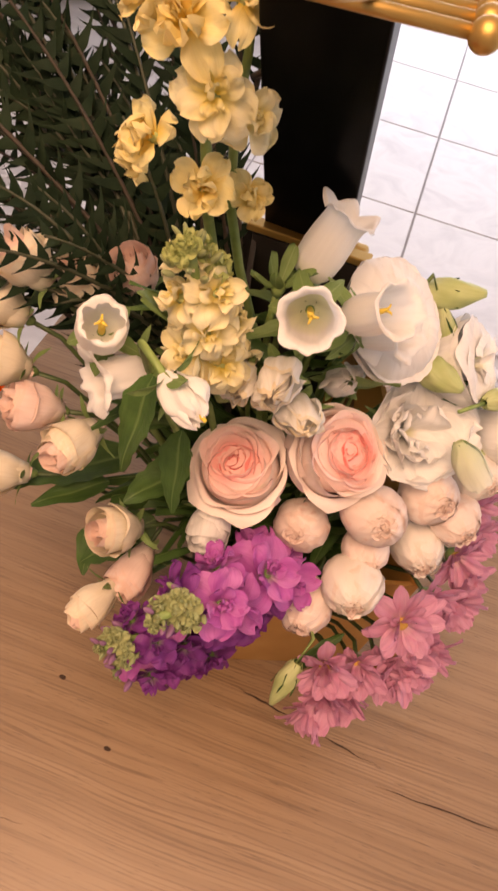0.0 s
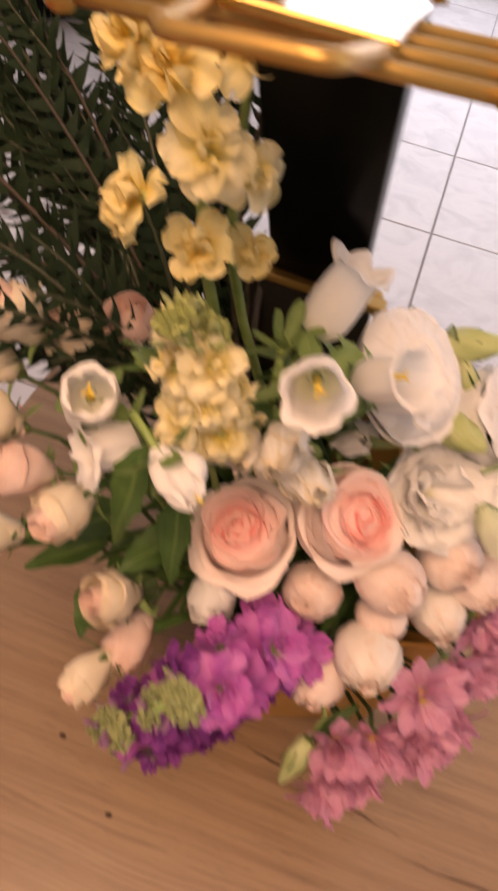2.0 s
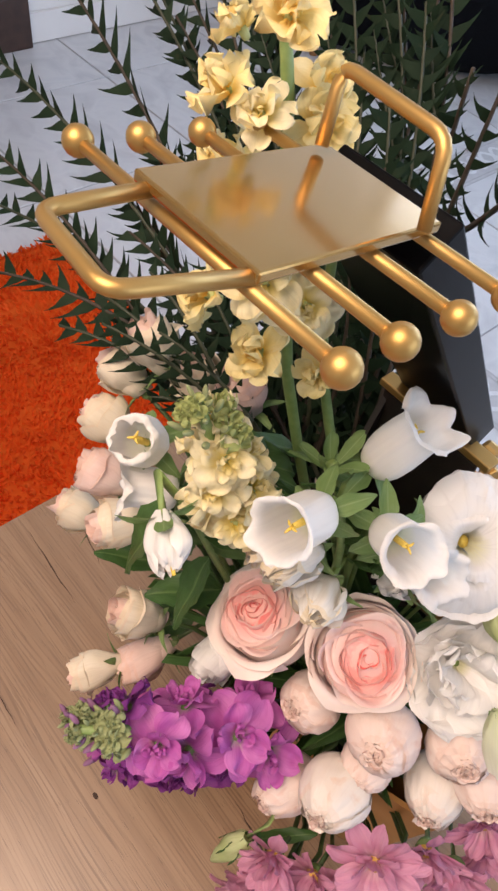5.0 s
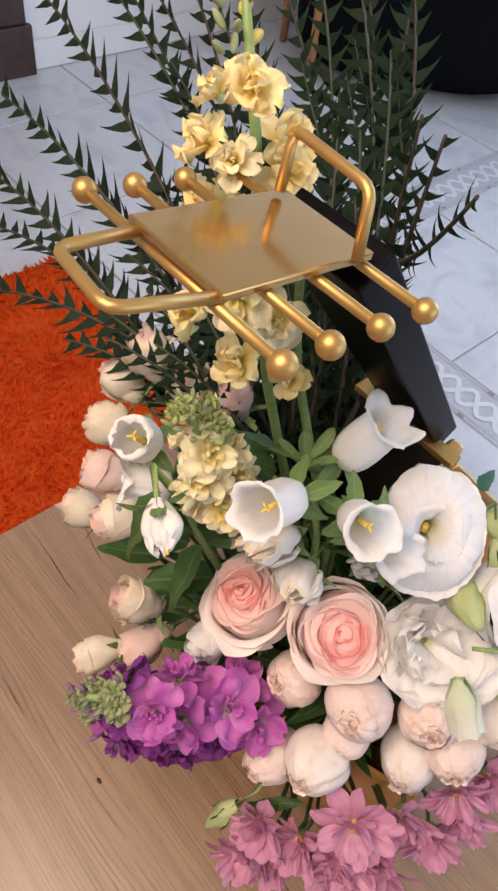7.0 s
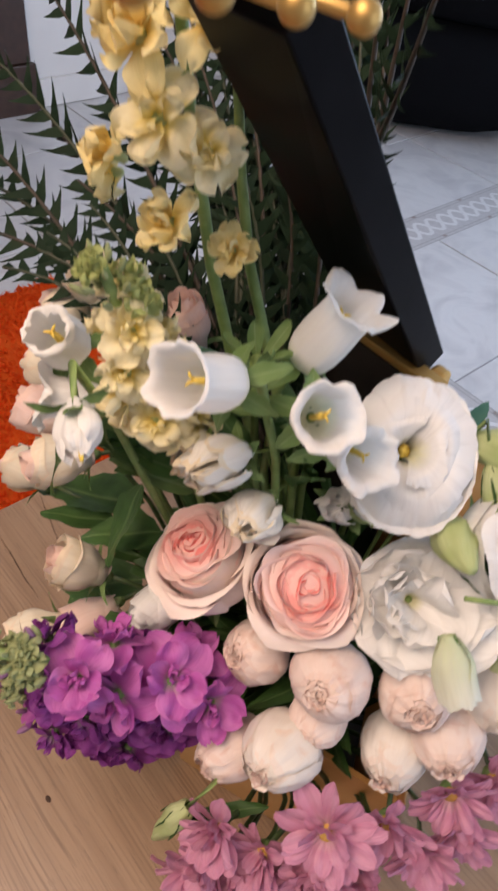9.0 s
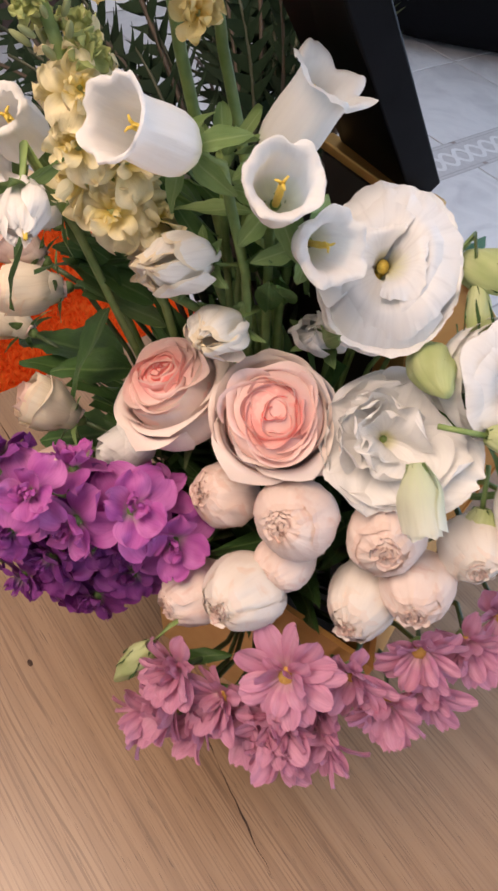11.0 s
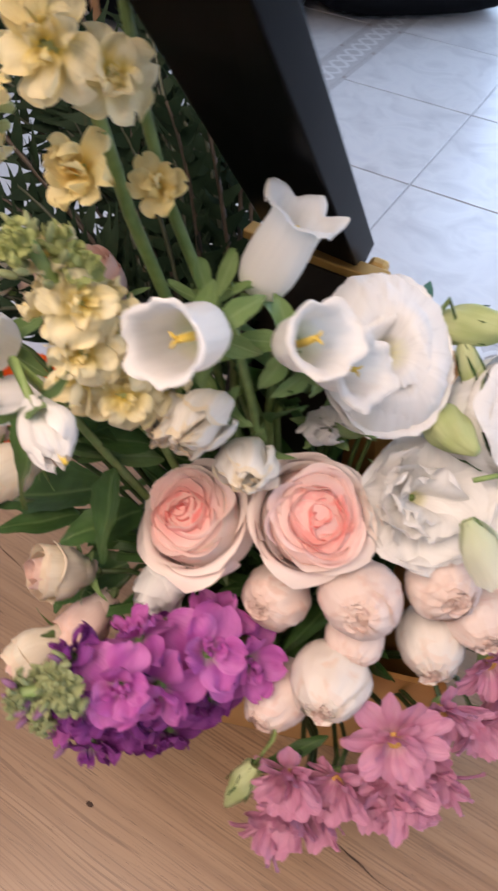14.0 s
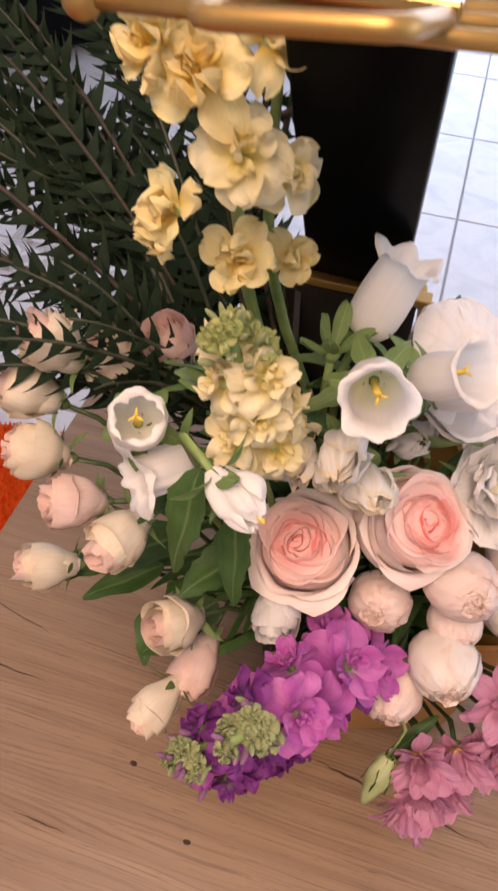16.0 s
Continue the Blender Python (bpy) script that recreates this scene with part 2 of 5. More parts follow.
def tile_material():
    m, nt, b = material("floor_tile_marbled", 0.30)
    v = coords(nt, 1.0, "Object")
    info = nt.nodes.new("ShaderNodeObjectInfo")
    add = nt.nodes.new("ShaderNodeVectorMath")
    add.operation = "ADD"
    nt.links.new(v, add.inputs[0])
    sc = nt.nodes.new("ShaderNodeVectorMath")
    sc.operation = "SCALE"
    sc.inputs[0].default_value = (37.0, 91.0, 13.0)
    nt.links.new(info.outputs["Random"], sc.inputs["Scale"])
    nt.links.new(sc.outputs[0], add.inputs[1])
    cloud = noise_tex(nt, add.outputs[0], 7.0, 7, 1.2)
    col = ramp(nt, cloud, [(0.3, (0.54, 0.54, 0.55)), (0.55, (0.67, 0.67, 0.67)), (0.75, (0.60, 0.60, 0.62))])
    nt.links.new(col, b.inputs["Base Color"])
    bump(nt, b, cloud, 0.05, 0.001)
    return m


def wood_material():
    """Oak: soft broad tones, thin growth lines that bow into arches, and short dark pores."""
    m, nt, b = material("oak_laminate", 0.38)
    b.inputs["Coat Weight"].default_value, b.inputs["Coat Roughness"].default_value = 0.75, 0.34
    v = coords(nt, (1.0, 1.0, 1.0), "Object")
    mid = noise_tex(nt, coords(nt, (1.6, 30.0, 1.0)), 1.0, 5, 1.1)
    base = ramp(nt, mid, [(0.25, (0.250, 0.146, 0.074)), (0.5, (0.308, 0.188, 0.100)), (0.75, (0.352, 0.224, 0.126))])

    def lines(scale, bend, stretch, seed):
        wv = nt.nodes.new("ShaderNodeTexWave")
        wv.bands_direction = "Y"
        wv.inputs["Scale"].default_value, wv.inputs["Distortion"].default_value = scale, bend
        wv.inputs["Detail"].default_value, wv.inputs["Detail Scale"].default_value = 2.5, 6.0 / scale
        wv.inputs["Detail Roughness"].default_value = 0.55
        wv.inputs["Phase Offset"].default_value = seed
        nt.links.new(coords(nt, (stretch, 1.0, 1.0)), wv.inputs["Vector"])
        return wv.outputs["Fac"]
    streak = noise_tex(nt, coords(nt, (2.6, 135.0, 1.0)), 1.0, 4, 0.8)
    growth = ramp(nt, mix(nt, 0.30, streak, lines(70.0, 60.0, 0.20, 0.0)), [(0.33, (1, 1, 1)), (0.43, (0, 0, 0))])
    where = ramp(nt, noise_tex(nt, coords(nt, (2.2, 13.0, 1.0)), 1.0, 3), [(0.36, (0.06, 0.06, 0.06)), (0.64, (0.78, 0.78, 0.78))])
    c2 = mix(nt, mix(nt, 1.0, growth, where, "MULTIPLY"), base, (0.120, 0.058, 0.026))
    broad = ramp(nt, lines(13.0, 9.0, 0.12, 4.0), [(0.1, (0.30, 0.30, 0.30)), (0.5, (0, 0, 0))])
    c2 = mix(nt, broad, c2, (0.170, 0.088, 0.040))
    fine = noise_tex(nt, coords(nt, (9.0, 520.0, 1.0)), 1.0, 5, 0.3)
    c3 = mix(nt, ramp(nt, fine, [(0.34, (0.55, 0.55, 0.55)), (0.44, (0, 0, 0))]), c2, (0.100, 0.050, 0.023))
    pores = ramp(nt, noise_tex(nt, coords(nt, (40.0, 900.0, 1.0)), 1.0, 2), [(0.29, (0.75, 0.75, 0.75)), (0.36, (0, 0, 0))])
    c3 = mix(nt, pores, c3, (0.06, 0.028, 0.012))
    patch = ramp(nt, noise_tex(nt, v, 3.0, 3), [(0.35, (0, 0, 0)), (0.7, (0.4, 0.4, 0.4))])
    c4 = mix(nt, patch, c3, (0.345, 0.226, 0.132))
    nt.links.new(c4, b.inputs["Base Color"])
    bump(nt, b, fine, 0.14, 0.0006)
    return m


M_TILE, M_WOOD = tile_material(), wood_material()
M_CRACK = plain("wood_crack_dark", (0.035, 0.018, 0.010), (0.07, 0.035, 0.018), 0.8, scale=200)
M_DECOR = plain("tile_line_grey", (0.38, 0.37, 0.37), (0.48, 0.47, 0.47), 0.4, scale=90)
M_STRIP = plain("border_strip_grey", (0.50, 0.49, 0.49), (0.57, 0.56, 0.56), 0.35, scale=60)
M_CHAIN = plain("border_pattern_white", (0.70, 0.70, 0.70), (0.76, 0.76, 0.76), 0.35, scale=90)
M_TAUPE = plain("border_square_taupe", (0.30, 0.25, 0.23), (0.38, 0.32, 0.30), 0.35, scale=90)


# ---- mesh helpers ----
def mesh(name, verts, faces, mat, smooth=True):
    me = bpy.data.meshes.new(name)
    me.from_pydata([tuple(v) for v in verts], [], faces)
    me.materials.append(mat)
    if smooth:
        me.polygons.foreach_set("use_smooth", [True] * len(me.polygons))
    q = faces[0]
    if len(q) == 4 and q[0] == 0 and q[1] == 1 and len(verts) % q[3] == 0:
        # a grid of rows: lay it out across (u) and from base to lip (v)
        nu = q[3]
        nv = len(verts) // nu
        idx = np.empty(len(me.loops), dtype=np.int32)
        me.loops.foreach_get("vertex_index", idx)
        flat = np.stack([(idx % nu) / max(1, nu - 1), (idx // nu) / max(1, nv - 1)], 1).astype(np.float32)
        me.uv_layers.new(name="UVMap").data.foreach_set("uv", flat.ravel())
    me.update()
    return me


def part(name, me, parent, m=None, label=""):
    ob = new(name, me)
    ob.parent = parent
    if m is not None:
        ob.matrix_basis = m
    return tagged(ob, label)


def thing(name, m, label, category, group="", kind=""):
    ob = new(name)
    ob.empty_display_size = 0.02
    ob.matrix_basis = m
    return tagged(ob, label, category, group, kind)


def facing(place, towards, spin=0.0):
    """A pose at place whose z axis points along towards."""
    q = Vector(towards).to_track_quat("Z", "Y").to_matrix().to_4x4()
    return Matrix.Translation(place) @ q @ pose(0, 0, 0, 0, 0, spin)


def grid_faces(nu, nv, wrap=False):
    f = []
    for j in range(nv - 1):
        for i in range(nu if wrap else nu - 1):
            a, b = j * nu + i, j * nu + (i + 1) % nu
            f.append((a, b, b + nu, a + nu))
    return f


def lathe(profile, n=20):
    """Rings of (radius, height) round z."""
    v = [(r * math.cos(2 * math.pi * i / n), r * math.sin(2 * math.pi * i / n), z) for r, z in profile for i in range(n)]
    return v, grid_faces(n, len(profile), True)


def tube(points, radii, n=8):
    """A round tube through points, closed at both ends."""
    pts = [Vector(p) for p in points]
    v, f = [], []
    up = Vector((0.31, 0.17, 0.93)).normalized()
    for k, p in enumerate(pts):
        d = (pts[min(k + 1, len(pts) - 1)] - pts[max(k - 1, 0)]).normalized()
        a = d.cross(up)
        if a.length < 0.05:
            a = d.cross(Vector((1, 0, 0)))
        a.normalize()
        b = d.cross(a)
        r = radii[k] if hasattr(radii, "__len__") else radii
        v += [p + (a * math.cos(2 * math.pi * i / n) + b * math.sin(2 * math.pi * i / n)) * r for i in range(n)]
    f = grid_faces(n, len(pts), True)
    f.append(tuple(range(n))[::-1])
    f.append(tuple(range((len(pts) - 1) * n, len(pts) * n)))
    return v, f


def bent(a, b, sag, n=8):
    """Points from a to b, bowed by the vector sag."""
    a, b, s = Vector(a), Vector(b), Vector(sag)
    return [a.lerp(b, k / (n - 1)) + s * (4 * (k / (n - 1)) * (1 - k / (n - 1))) for k in range(n)]


def box_mesh(name, lo, hi, mat, bevel=0.0, segs=2):
    bm = bmesh.new()
    bmesh.ops.create_cube(bm, size=1.0)
    for v in bm.verts:
        v.co = Vector([lo[k] + (v.co[k] + 0.5) * (hi[k] - lo[k]) for k in range(3)])
    if bevel:
        bmesh.ops.bevel(bm, geom=bm.edges[:], offset=bevel, segments=segs, affect="EDGES", profile=0.5)
    me = bpy.data.meshes.new(name)
    bm.to_mesh(me)
    bm.free()
    me.materials.append(mat)
    return me


def join(lists):
    v, f = [], []
    for vv, ff in lists:
        o = len(v)
        v += list(vv)
        f += [tuple(i + o for i in q) for q in ff]
    return v, f


def rnd(a, b):
    return random.uniform(a, b)


# ---- petals ----
def cup_petal(angle, half, prof, twist=0.05, ruffle=0.0, waves=2.0, fine=0.0, beads=20.0, point=0.0, nu=15, nv=12, cut=0.25, seed=0.0):
    """A broad petal round the z axis that tucks one side under its neighbour; its lip waves, scallops or comes to a point."""
    v = []
    for j in range(nv):
        t = j / (nv - 1)
        wid = half * min(1.0, 0.5 + 0.8 * t)
        for i in range(nu):
            s = 2 * i / (nu - 1) - 1
            tt = t * (1 - cut * s ** 4 * t + point * max(0.0, 1 - abs(s) * 1.6) ** 2 * t ** 3)
            r, z = prof(tt)
            n1 = noise.noise(Vector((s * waves + seed * 3.7, t * 1.6, seed)))
            n2 = noise.noise(Vector((s * waves + seed * 1.9, t * 1.6, seed + 7.3)))
            bead = fine * t ** 8 * (math.sin(s * beads + seed) + 0.6 * math.sin(s * beads * 1.7 + 2 * seed))
            r = r * (1 + twist * s) + ruffle * t * t * n1 * 1.6 + bead
            a = angle + s * wid
            v.append((r * math.cos(a), r * math.sin(a), z + ruffle * t * t * n2 * 1.3 + 0.7 * bead))
    return v, grid_faces(nu, nv)


def flat_petal(length, width, cup=0.25, lift=0.2, curl=0.0, notch=0.0, ruffle=0.0, nu=5, nv=7, seed=0.0, point=0.0):
    """A round-ended petal that lies along +x from the origin."""
    v = []
    for j in range(nv):
        t = 1 - (1 - j / (nv - 1)) ** 1.35
        full = math.sqrt(max(0.03, 1 - ((t - 0.60) / 0.42) ** 2)) if t > 0.60 else 0.24 + 0.76 * math.sin(math.pi / 2 * t / 0.60) ** 1.3
        w = width * full * (1 - point * t)
        for i in range(nu):
            s = 2 * i / (nu - 1) - 1
            wob = 1 + 0.10 * noise.noise(Vector((2.2 * s + seed * 1.7, 2.5 * t, seed)))
            x = length * t * wob - notch * length * 0.5 * (1 - abs(s)) ** 1.5 * max(0, t - 0.8) * 5
            z = length * (lift * t + curl * t * t) + cup * width * s * s * t
            z += ruffle * length * t * (math.sin(4.2 * s + 5 * t + seed) * 0.6 + 0.9 * noise.noise(Vector((2.4 * s + seed, 2.2 * t, seed * 2.3))))
            v.append((x, s * w * 0.5, z))
    return v, grid_faces(nu, nv)


FOCUS = Vector((0.075, 0.20, 0.10))


def stem_part(ob, place, towards, radius=0.0022, mat=None, length=None, back=0.012):
    """A stem from the back of a head down into the box, in the thing's own space."""
    inv = ob.matrix_basis.inverted()
    d = Vector(towards).normalized()
    start = Vector(place) - d * back
    end = FOCUS + (start - FOCUS) * 0.12
    p1 = start - d * 0.04
    pts = [start, start.lerp(p1, 0.6)]
    for k in range(1, 8):
        u = k / 7
        pts.append(p1.lerp(end, u) + Vector((0, 0, -0.02)) * math.sin(math.pi * u))
    if length:
        pts = pts[:length]
    v, f = tube([inv @ p for p in pts], radius, 7)
    return part("stem", mesh("stem", v, f, mat or M_STEM), ob)


def leaf_mesh(length, width, mat, droop=0.25, fold=0.25, teeth=0.0):
    v, nu, nv = [], 7, 12
    for j in range(nv):
        t = j / (nv - 1)
        w = width * (math.sin(math.pi * (0.04 + 0.95 * t ** 0.75)) ** 0.8) * (1 + teeth * (0.5 if j % 2 else -0.5))
        for i in range(nu):
            s = 2 * i / (nu - 1) - 1
            v.append((length * t, s * w * 0.5 * (1 + 0.08 * math.sin(13 * t + 2 * s)), -droop * length * t * t + fold * abs(s) * w * 0.5 + 0.022 * length * math.sin(8 * t + 2 * s + 40 * width)))
    return mesh("leaf", v, grid_faces(nu, nv), mat)


# ---- structure ----
def slab(name, lo, hi, mat, label="", category="", bevel=0.0):
    ob = new(name, box_mesh(name, lo, hi, mat, bevel))
    return tagged(ob, label, category, kind="structure")


WEST, EAST, SOUTH, NORTH, TOP = -2.345, 3.7, -3.2, 4.35, 2.05
slab("wall_west", (WEST - 0.15, SOUTH, FLOOR), (WEST, NORTH, TOP), M_WALL, "white painted plaster wall behind the sofa", "wall")
slab("wall_south", (WEST, SOUTH - 0.15, FLOOR), (EAST, SOUTH, TOP), M_WALL, "white painted plaster wall", "wall")
# north wall with a wide balcony doorway
wall_n = tagged(new("wall_north"), "white painted wall with a balcony doorway and a narrow window", "wall", kind="structure")
for lo, hi in (((WEST, NORTH, FLOOR), (-2.26, NORTH + 0.2, TOP)), ((-2.26, NORTH, FLOOR), (-1.70, NORTH + 0.2, 0.80)), ((-2.26, NORTH, 1.97), (-1.70, NORTH + 0.2, TOP)), ((-1.70, NORTH, FLOOR), (-0.98, NORTH + 0.2, TOP)), ((1.58, NORTH, FLOOR), (EAST, NORTH + 0.2, TOP)), ((-0.98, NORTH, 1.9), (1.58, NORTH + 0.2, TOP))):
    part("wall_section", box_mesh("wall_section", lo, hi, M_WALL), wall_n)
# east wall with a window opening
wall_e = tagged(new("wall_east"), "white painted wall with a wide window opening", "wall", kind="structure")
for lo, hi in (((EAST, SOUTH, FLOOR), (EAST + 0.2, 0.05, TOP)), ((EAST, 3.35, FLOOR), (EAST + 0.2, NORTH, TOP)),
               ((EAST, 0.05, FLOOR), (EAST + 0.2, 3.35, 0.15)), ((EAST, 0.05, 1.82), (EAST + 0.2, 3.35, TOP))):
    part("wall_section", box_mesh("wall_section", lo, hi, M_WALL), wall_e)
slab("ceiling", (WEST - 0.15, SOUTH - 0.15, TOP), (EAST + 0.2, NORTH + 0.15, TOP + 0.12), M_CEIL, "plain white ceiling", "ceiling")
slab("baseboard", (WEST + 0.003, SOUTH + 0.01, FLOOR + 0.003), (WEST + 0.018, NORTH - 0.01, FLOOR + 0.10), M_WALL, "low white painted skirting board", "baseboard")

# ---- table ----
table = thing("coffee_table", pose(0, 0, 0), "low coffee table with a rustic oak laminate top", "table")
TX0, TX1, TY0, TY1 = -0.325, 0.72, -0.62, 0.62
part("tabletop", box_mesh("tabletop", (TX0, TY0, -0.036), (TX1, TY1, 0.0), M_WOOD, 0.0015), table, None, "oak laminate top with dark grain and knots")
leg_me = box_mesh("leg", (-0.03, -0.03, FLOOR + 0.012), (0.03, 0.03, -0.037), M_WOOD, 0.003)
for lx in (TX0 + 0.07, TX1 - 0.07):
    for ly in (TY0 + 0.07, TY1 - 0.07):
        part("leg", leg_me, table, pose(lx, ly, 0))


def crack(points, width, seed):
    """A dark check in the board: a thin uneven sliver let into the top."""
    v = []
    for k, (x, y) in enumerate(points):
        w = width * math.sin(math.pi * (k + 0.4) / len(points)) * (0.7 + 0.6 * noise.noise(Vector((x * 40, seed, 0.3))))
        v += [(x, y - w, 0.0004), (x, y + w, 0.0004)]
    return v, [(2 * k, 2 * k + 2, 2 * k + 3, 2 * k + 1) for k in range(len(points) - 1)]


def wander(x0, y0, x1, y1, n, amp, seed):
    return [(x0 + (x1 - x0) * k / (n - 1), y0 + (y1 - y0) * k / (n - 1) + amp * noise.noise(Vector((k * 0.35, seed, 1.7)))) for k in range(n)]


for x0, y0, x1, y1, w in ((0.09, 0.104, 0.165, 0.092, 0.0012), (0.165, 0.092, 0.262, 0.078, 0.0011), (0.26, 0.060, 0.41, 0.064, 0.0010),
                          (-0.32, 0.165, -0.21, 0.142, 0.0011), (-0.12, -0.09, -0.042, -0.084, 0.0010), (-0.300, 0.098, -0.184, 0.092, 0.0010), (-0.163, -0.024, -0.105, -0.026, 0.0008)):
    part("crack", mesh("crack", *crack(wander(x0, y0, x1, y1, 22, 0.0014, x0 * 9), w, y0 * 7), M_CRACK, False), table)
for x, y, r in ((0.0, 0.0, 0.0030), (-0.0715, 0.047, 0.0032)):
    v = [(x + r * (1.25 + 0.35 * noise.noise(Vector((k, x * 50, 2)))) * math.cos(k * 0.6283), y + r * (0.75 + 0.35 * noise.noise(Vector((k, 5, y * 60)))) * math.sin(k * 0.6283), 0.0005) for k in range(10)]
    part("knot", mesh("knot", v, [tuple(range(10))], M_CRACK, False), table)

# ---- rug ----
rug = thing("rug", pose(0, 0, 0), "thick bright orange shag rug on the tiles", "rug", kind="stuff")
RX0, RX1, RY0, RY1 = -1.29, 0.9, -1.3, 0.69
n = 70
v = []
for j in range(n):
    for i in range(n):
        x, y = RX0 + (RX1 - RX0) * i / (n - 1), RY0 + (RY1 - RY0) * j / (n - 1)
        e = 0.0 if i in (0, n - 1) or j in (0, n - 1) else 0.012
        v.append((x + 0.012 * noise.noise(Vector((x * 9, y * 9, 3))), y + 0.012 * noise.noise(Vector((x * 9, y * 9, 8))), FLOOR + 0.006 + e + 0.006 * noise.noise(Vector((x * 14, y * 14, 1)))))
part("pile_base", mesh("pile_base", v, grid_faces(n, n), M_RUG), rug)
v, f = [], []
for k in range(36000):
    x, y = rnd(RX0 + 0.005, -0.28 if k < 24000 else RX1 - 0.005), rnd(RY0 * 0.5 if k < 24000 else RY0 + 0.005, RY1 - 0.005)
    lean = Vector((noise.noise(Vector((x * 6, y * 6, 4))) * 1.2 + rnd(-0.5, 0.5), noise.noise(Vector((x * 6, y * 6, 9))) * 1.2 + rnd(-0.5, 0.5), 1.0)).normalized()
    h, a = rnd(0.016, 0.028), rnd(0, 6.28)
    p = Vector((x, y, FLOOR + 0.012))
    side = Vector((math.cos(a), math.sin(a), 0)) * 0.0035
    o = len(v)
    v += [p - side, p + side, p + side * 0.9 + lean * h * 0.6, p - side * 0.9 + lean * h * 0.6, p + lean * h + Vector((side.y, -side.x, 0)) * 1.2]
    f += [(o, o + 1, o + 2, o + 3), (o + 3, o + 2, o + 4)]
part("tuft", mesh("tuft", v, f, M_RUG), rug)

# ---- sofa, chair and cabinet at the far side ----
sofa = thing("sofa", pose(-1.40, 2.99, FLOOR, 0, 0, 43), "black upholstered sofa with rounded base on the tiles", "sofa")


def pillow(name, cx, cy, cz, sx, sy, sz, power=0.35):
    v, nu, nv = [], 24, 14
    for j in range(nv):
        b = -math.pi / 2 + math.pi * j / (nv - 1)
        for i in range(nu):
            a = 2 * math.pi * i / nu
            c = lambda q: math.copysign(abs(q) ** power, q)
            d = 0.02 * noise.noise(Vector((3 * math.cos(a) + cx, 3 * math.sin(a), 2 * b)))
            v.append((cx + (sx + d) * c(math.cos(b)) * c(math.cos(a)), cy + (sy + d) * c(math.cos(b)) * c(math.sin(a)), cz + sz * c(math.sin(b))))
    return part(name, mesh(name, v, grid_faces(nu, nv, True), M_SOFA), sofa)


pillow("base", -0.46, 0, 0.22, 0.50, 0.41, 0.22, 0.55)
pillow("base", 0.46, 0, 0.22, 0.49, 0.41, 0.22, 0.55)
pillow("seat", 0, -0.04, 0.50, 0.72, 0.35, 0.10, 0.5)
pillow("backrest", 0, 0.27, 0.72, 0.9, 0.13, 0.36, 0.5)
pillow("armrest", -0.8, 0, 0.55, 0.14, 0.38, 0.18, 0.5)
pillow("armrest", 0.8, 0, 0.55, 0.14, 0.38, 0.18, 0.5)


stool = thing("side_table", pose(-1.953, 2.283, FLOOR, 0, 0, -25), "slim orange-brown wooden side table beside the sofa", "side table")
for lx, ly in ((-0.176, -0.055), (0.176, -0.055), (-0.05, 0.06)):
    part("leg", mesh("leg", *lathe([(0.0, 0.0), (0.016, 0.001), (0.02, 0.2), (0.024, 0.3), (0.02, 0.34), (0.022, 0.44)], 12), M_OAK), stool, pose(lx, ly, 0))
part("top_board", box_mesh("top_board", (-0.21, -0.09, 0.44), (0.21, 0.09, 0.465), M_OAK, 0.008), stool)

cab = thing("cabinet", pose(WEST + 0.022, 0.6, FLOOR), "dark brown wooden cabinet with a stepped foot against the wall", "cabinet")
part("foot", box_mesh("foot", (0.0, -0.5, 0.0), (0.028, 0.60, 0.17), M_DARKWOOD, 0.005), cab)
part("body", box_mesh("body", (0.0, -0.5, 0.171), (0.016, 0.585, 1.9), M_DARKWOOD, 0.005), cab)

# ---- the gold planter shaped like a stringed instrument ----
planter = thing("instrument_planter", pose(0, 0, 0), "gold metal flower box shaped like a string instrument with black neck", "planter")
# side outlines of the box: (y, z) along the front, top ridge and back
WALL_T = 0.004


def panel(corners, thick, mat, name, label=""):
    """A flat plate through corners, given thickness along its normal."""
    c = [Vector(p) for p in corners]
    nrm = (c[1] - c[0]).cross(c[2] - c[0]).normalized() * thick
    k = len(c)
    v = c + [p - nrm for p in c]
    f = [tuple(range(k)), tuple(range(2 * k - 1, k - 1, -1))] + [(i, i + k, (i + 1) % k + k, (i + 1) % k) for i in range(k)]
    return part(name, mesh(name, v, f, mat, False), planter, None, label)


NL, NR = (-0.006, 0.258, 0.432), (0.078, 0.258, 0.432)          # shoulders beside the neck
FL, FR = (0.035, 0.105, 0.205), (0.215, 0.165, 0.205)           # front rim
BL, BR = (-0.085, 0.43, 0.235), (0.135, 0.43, 0.235)            # rear rim
FL0, FR0, BL0, BR0 = (0.045, 0.115, 0.001), (0.205, 0.172, 0.001), (-0.075, 0.42, 0.001), (0.125, 0.42, 0.001)
panel([FL0, FR0, FR, FL], WALL_T, M_GOLDBOX, "front_panel", "gold painted front panel")
panel([BR0, BL0, BL, BR], WALL_T, M_GOLDBOX, "back_panel", "gold painted back panel")
panel([FR0, BR0, BR, NR, FR], WALL_T, M_GOLDBOX, "side_panel")
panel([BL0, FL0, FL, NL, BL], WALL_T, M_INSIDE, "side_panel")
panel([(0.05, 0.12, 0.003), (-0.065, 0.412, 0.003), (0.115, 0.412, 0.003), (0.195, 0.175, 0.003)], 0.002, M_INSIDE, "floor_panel")


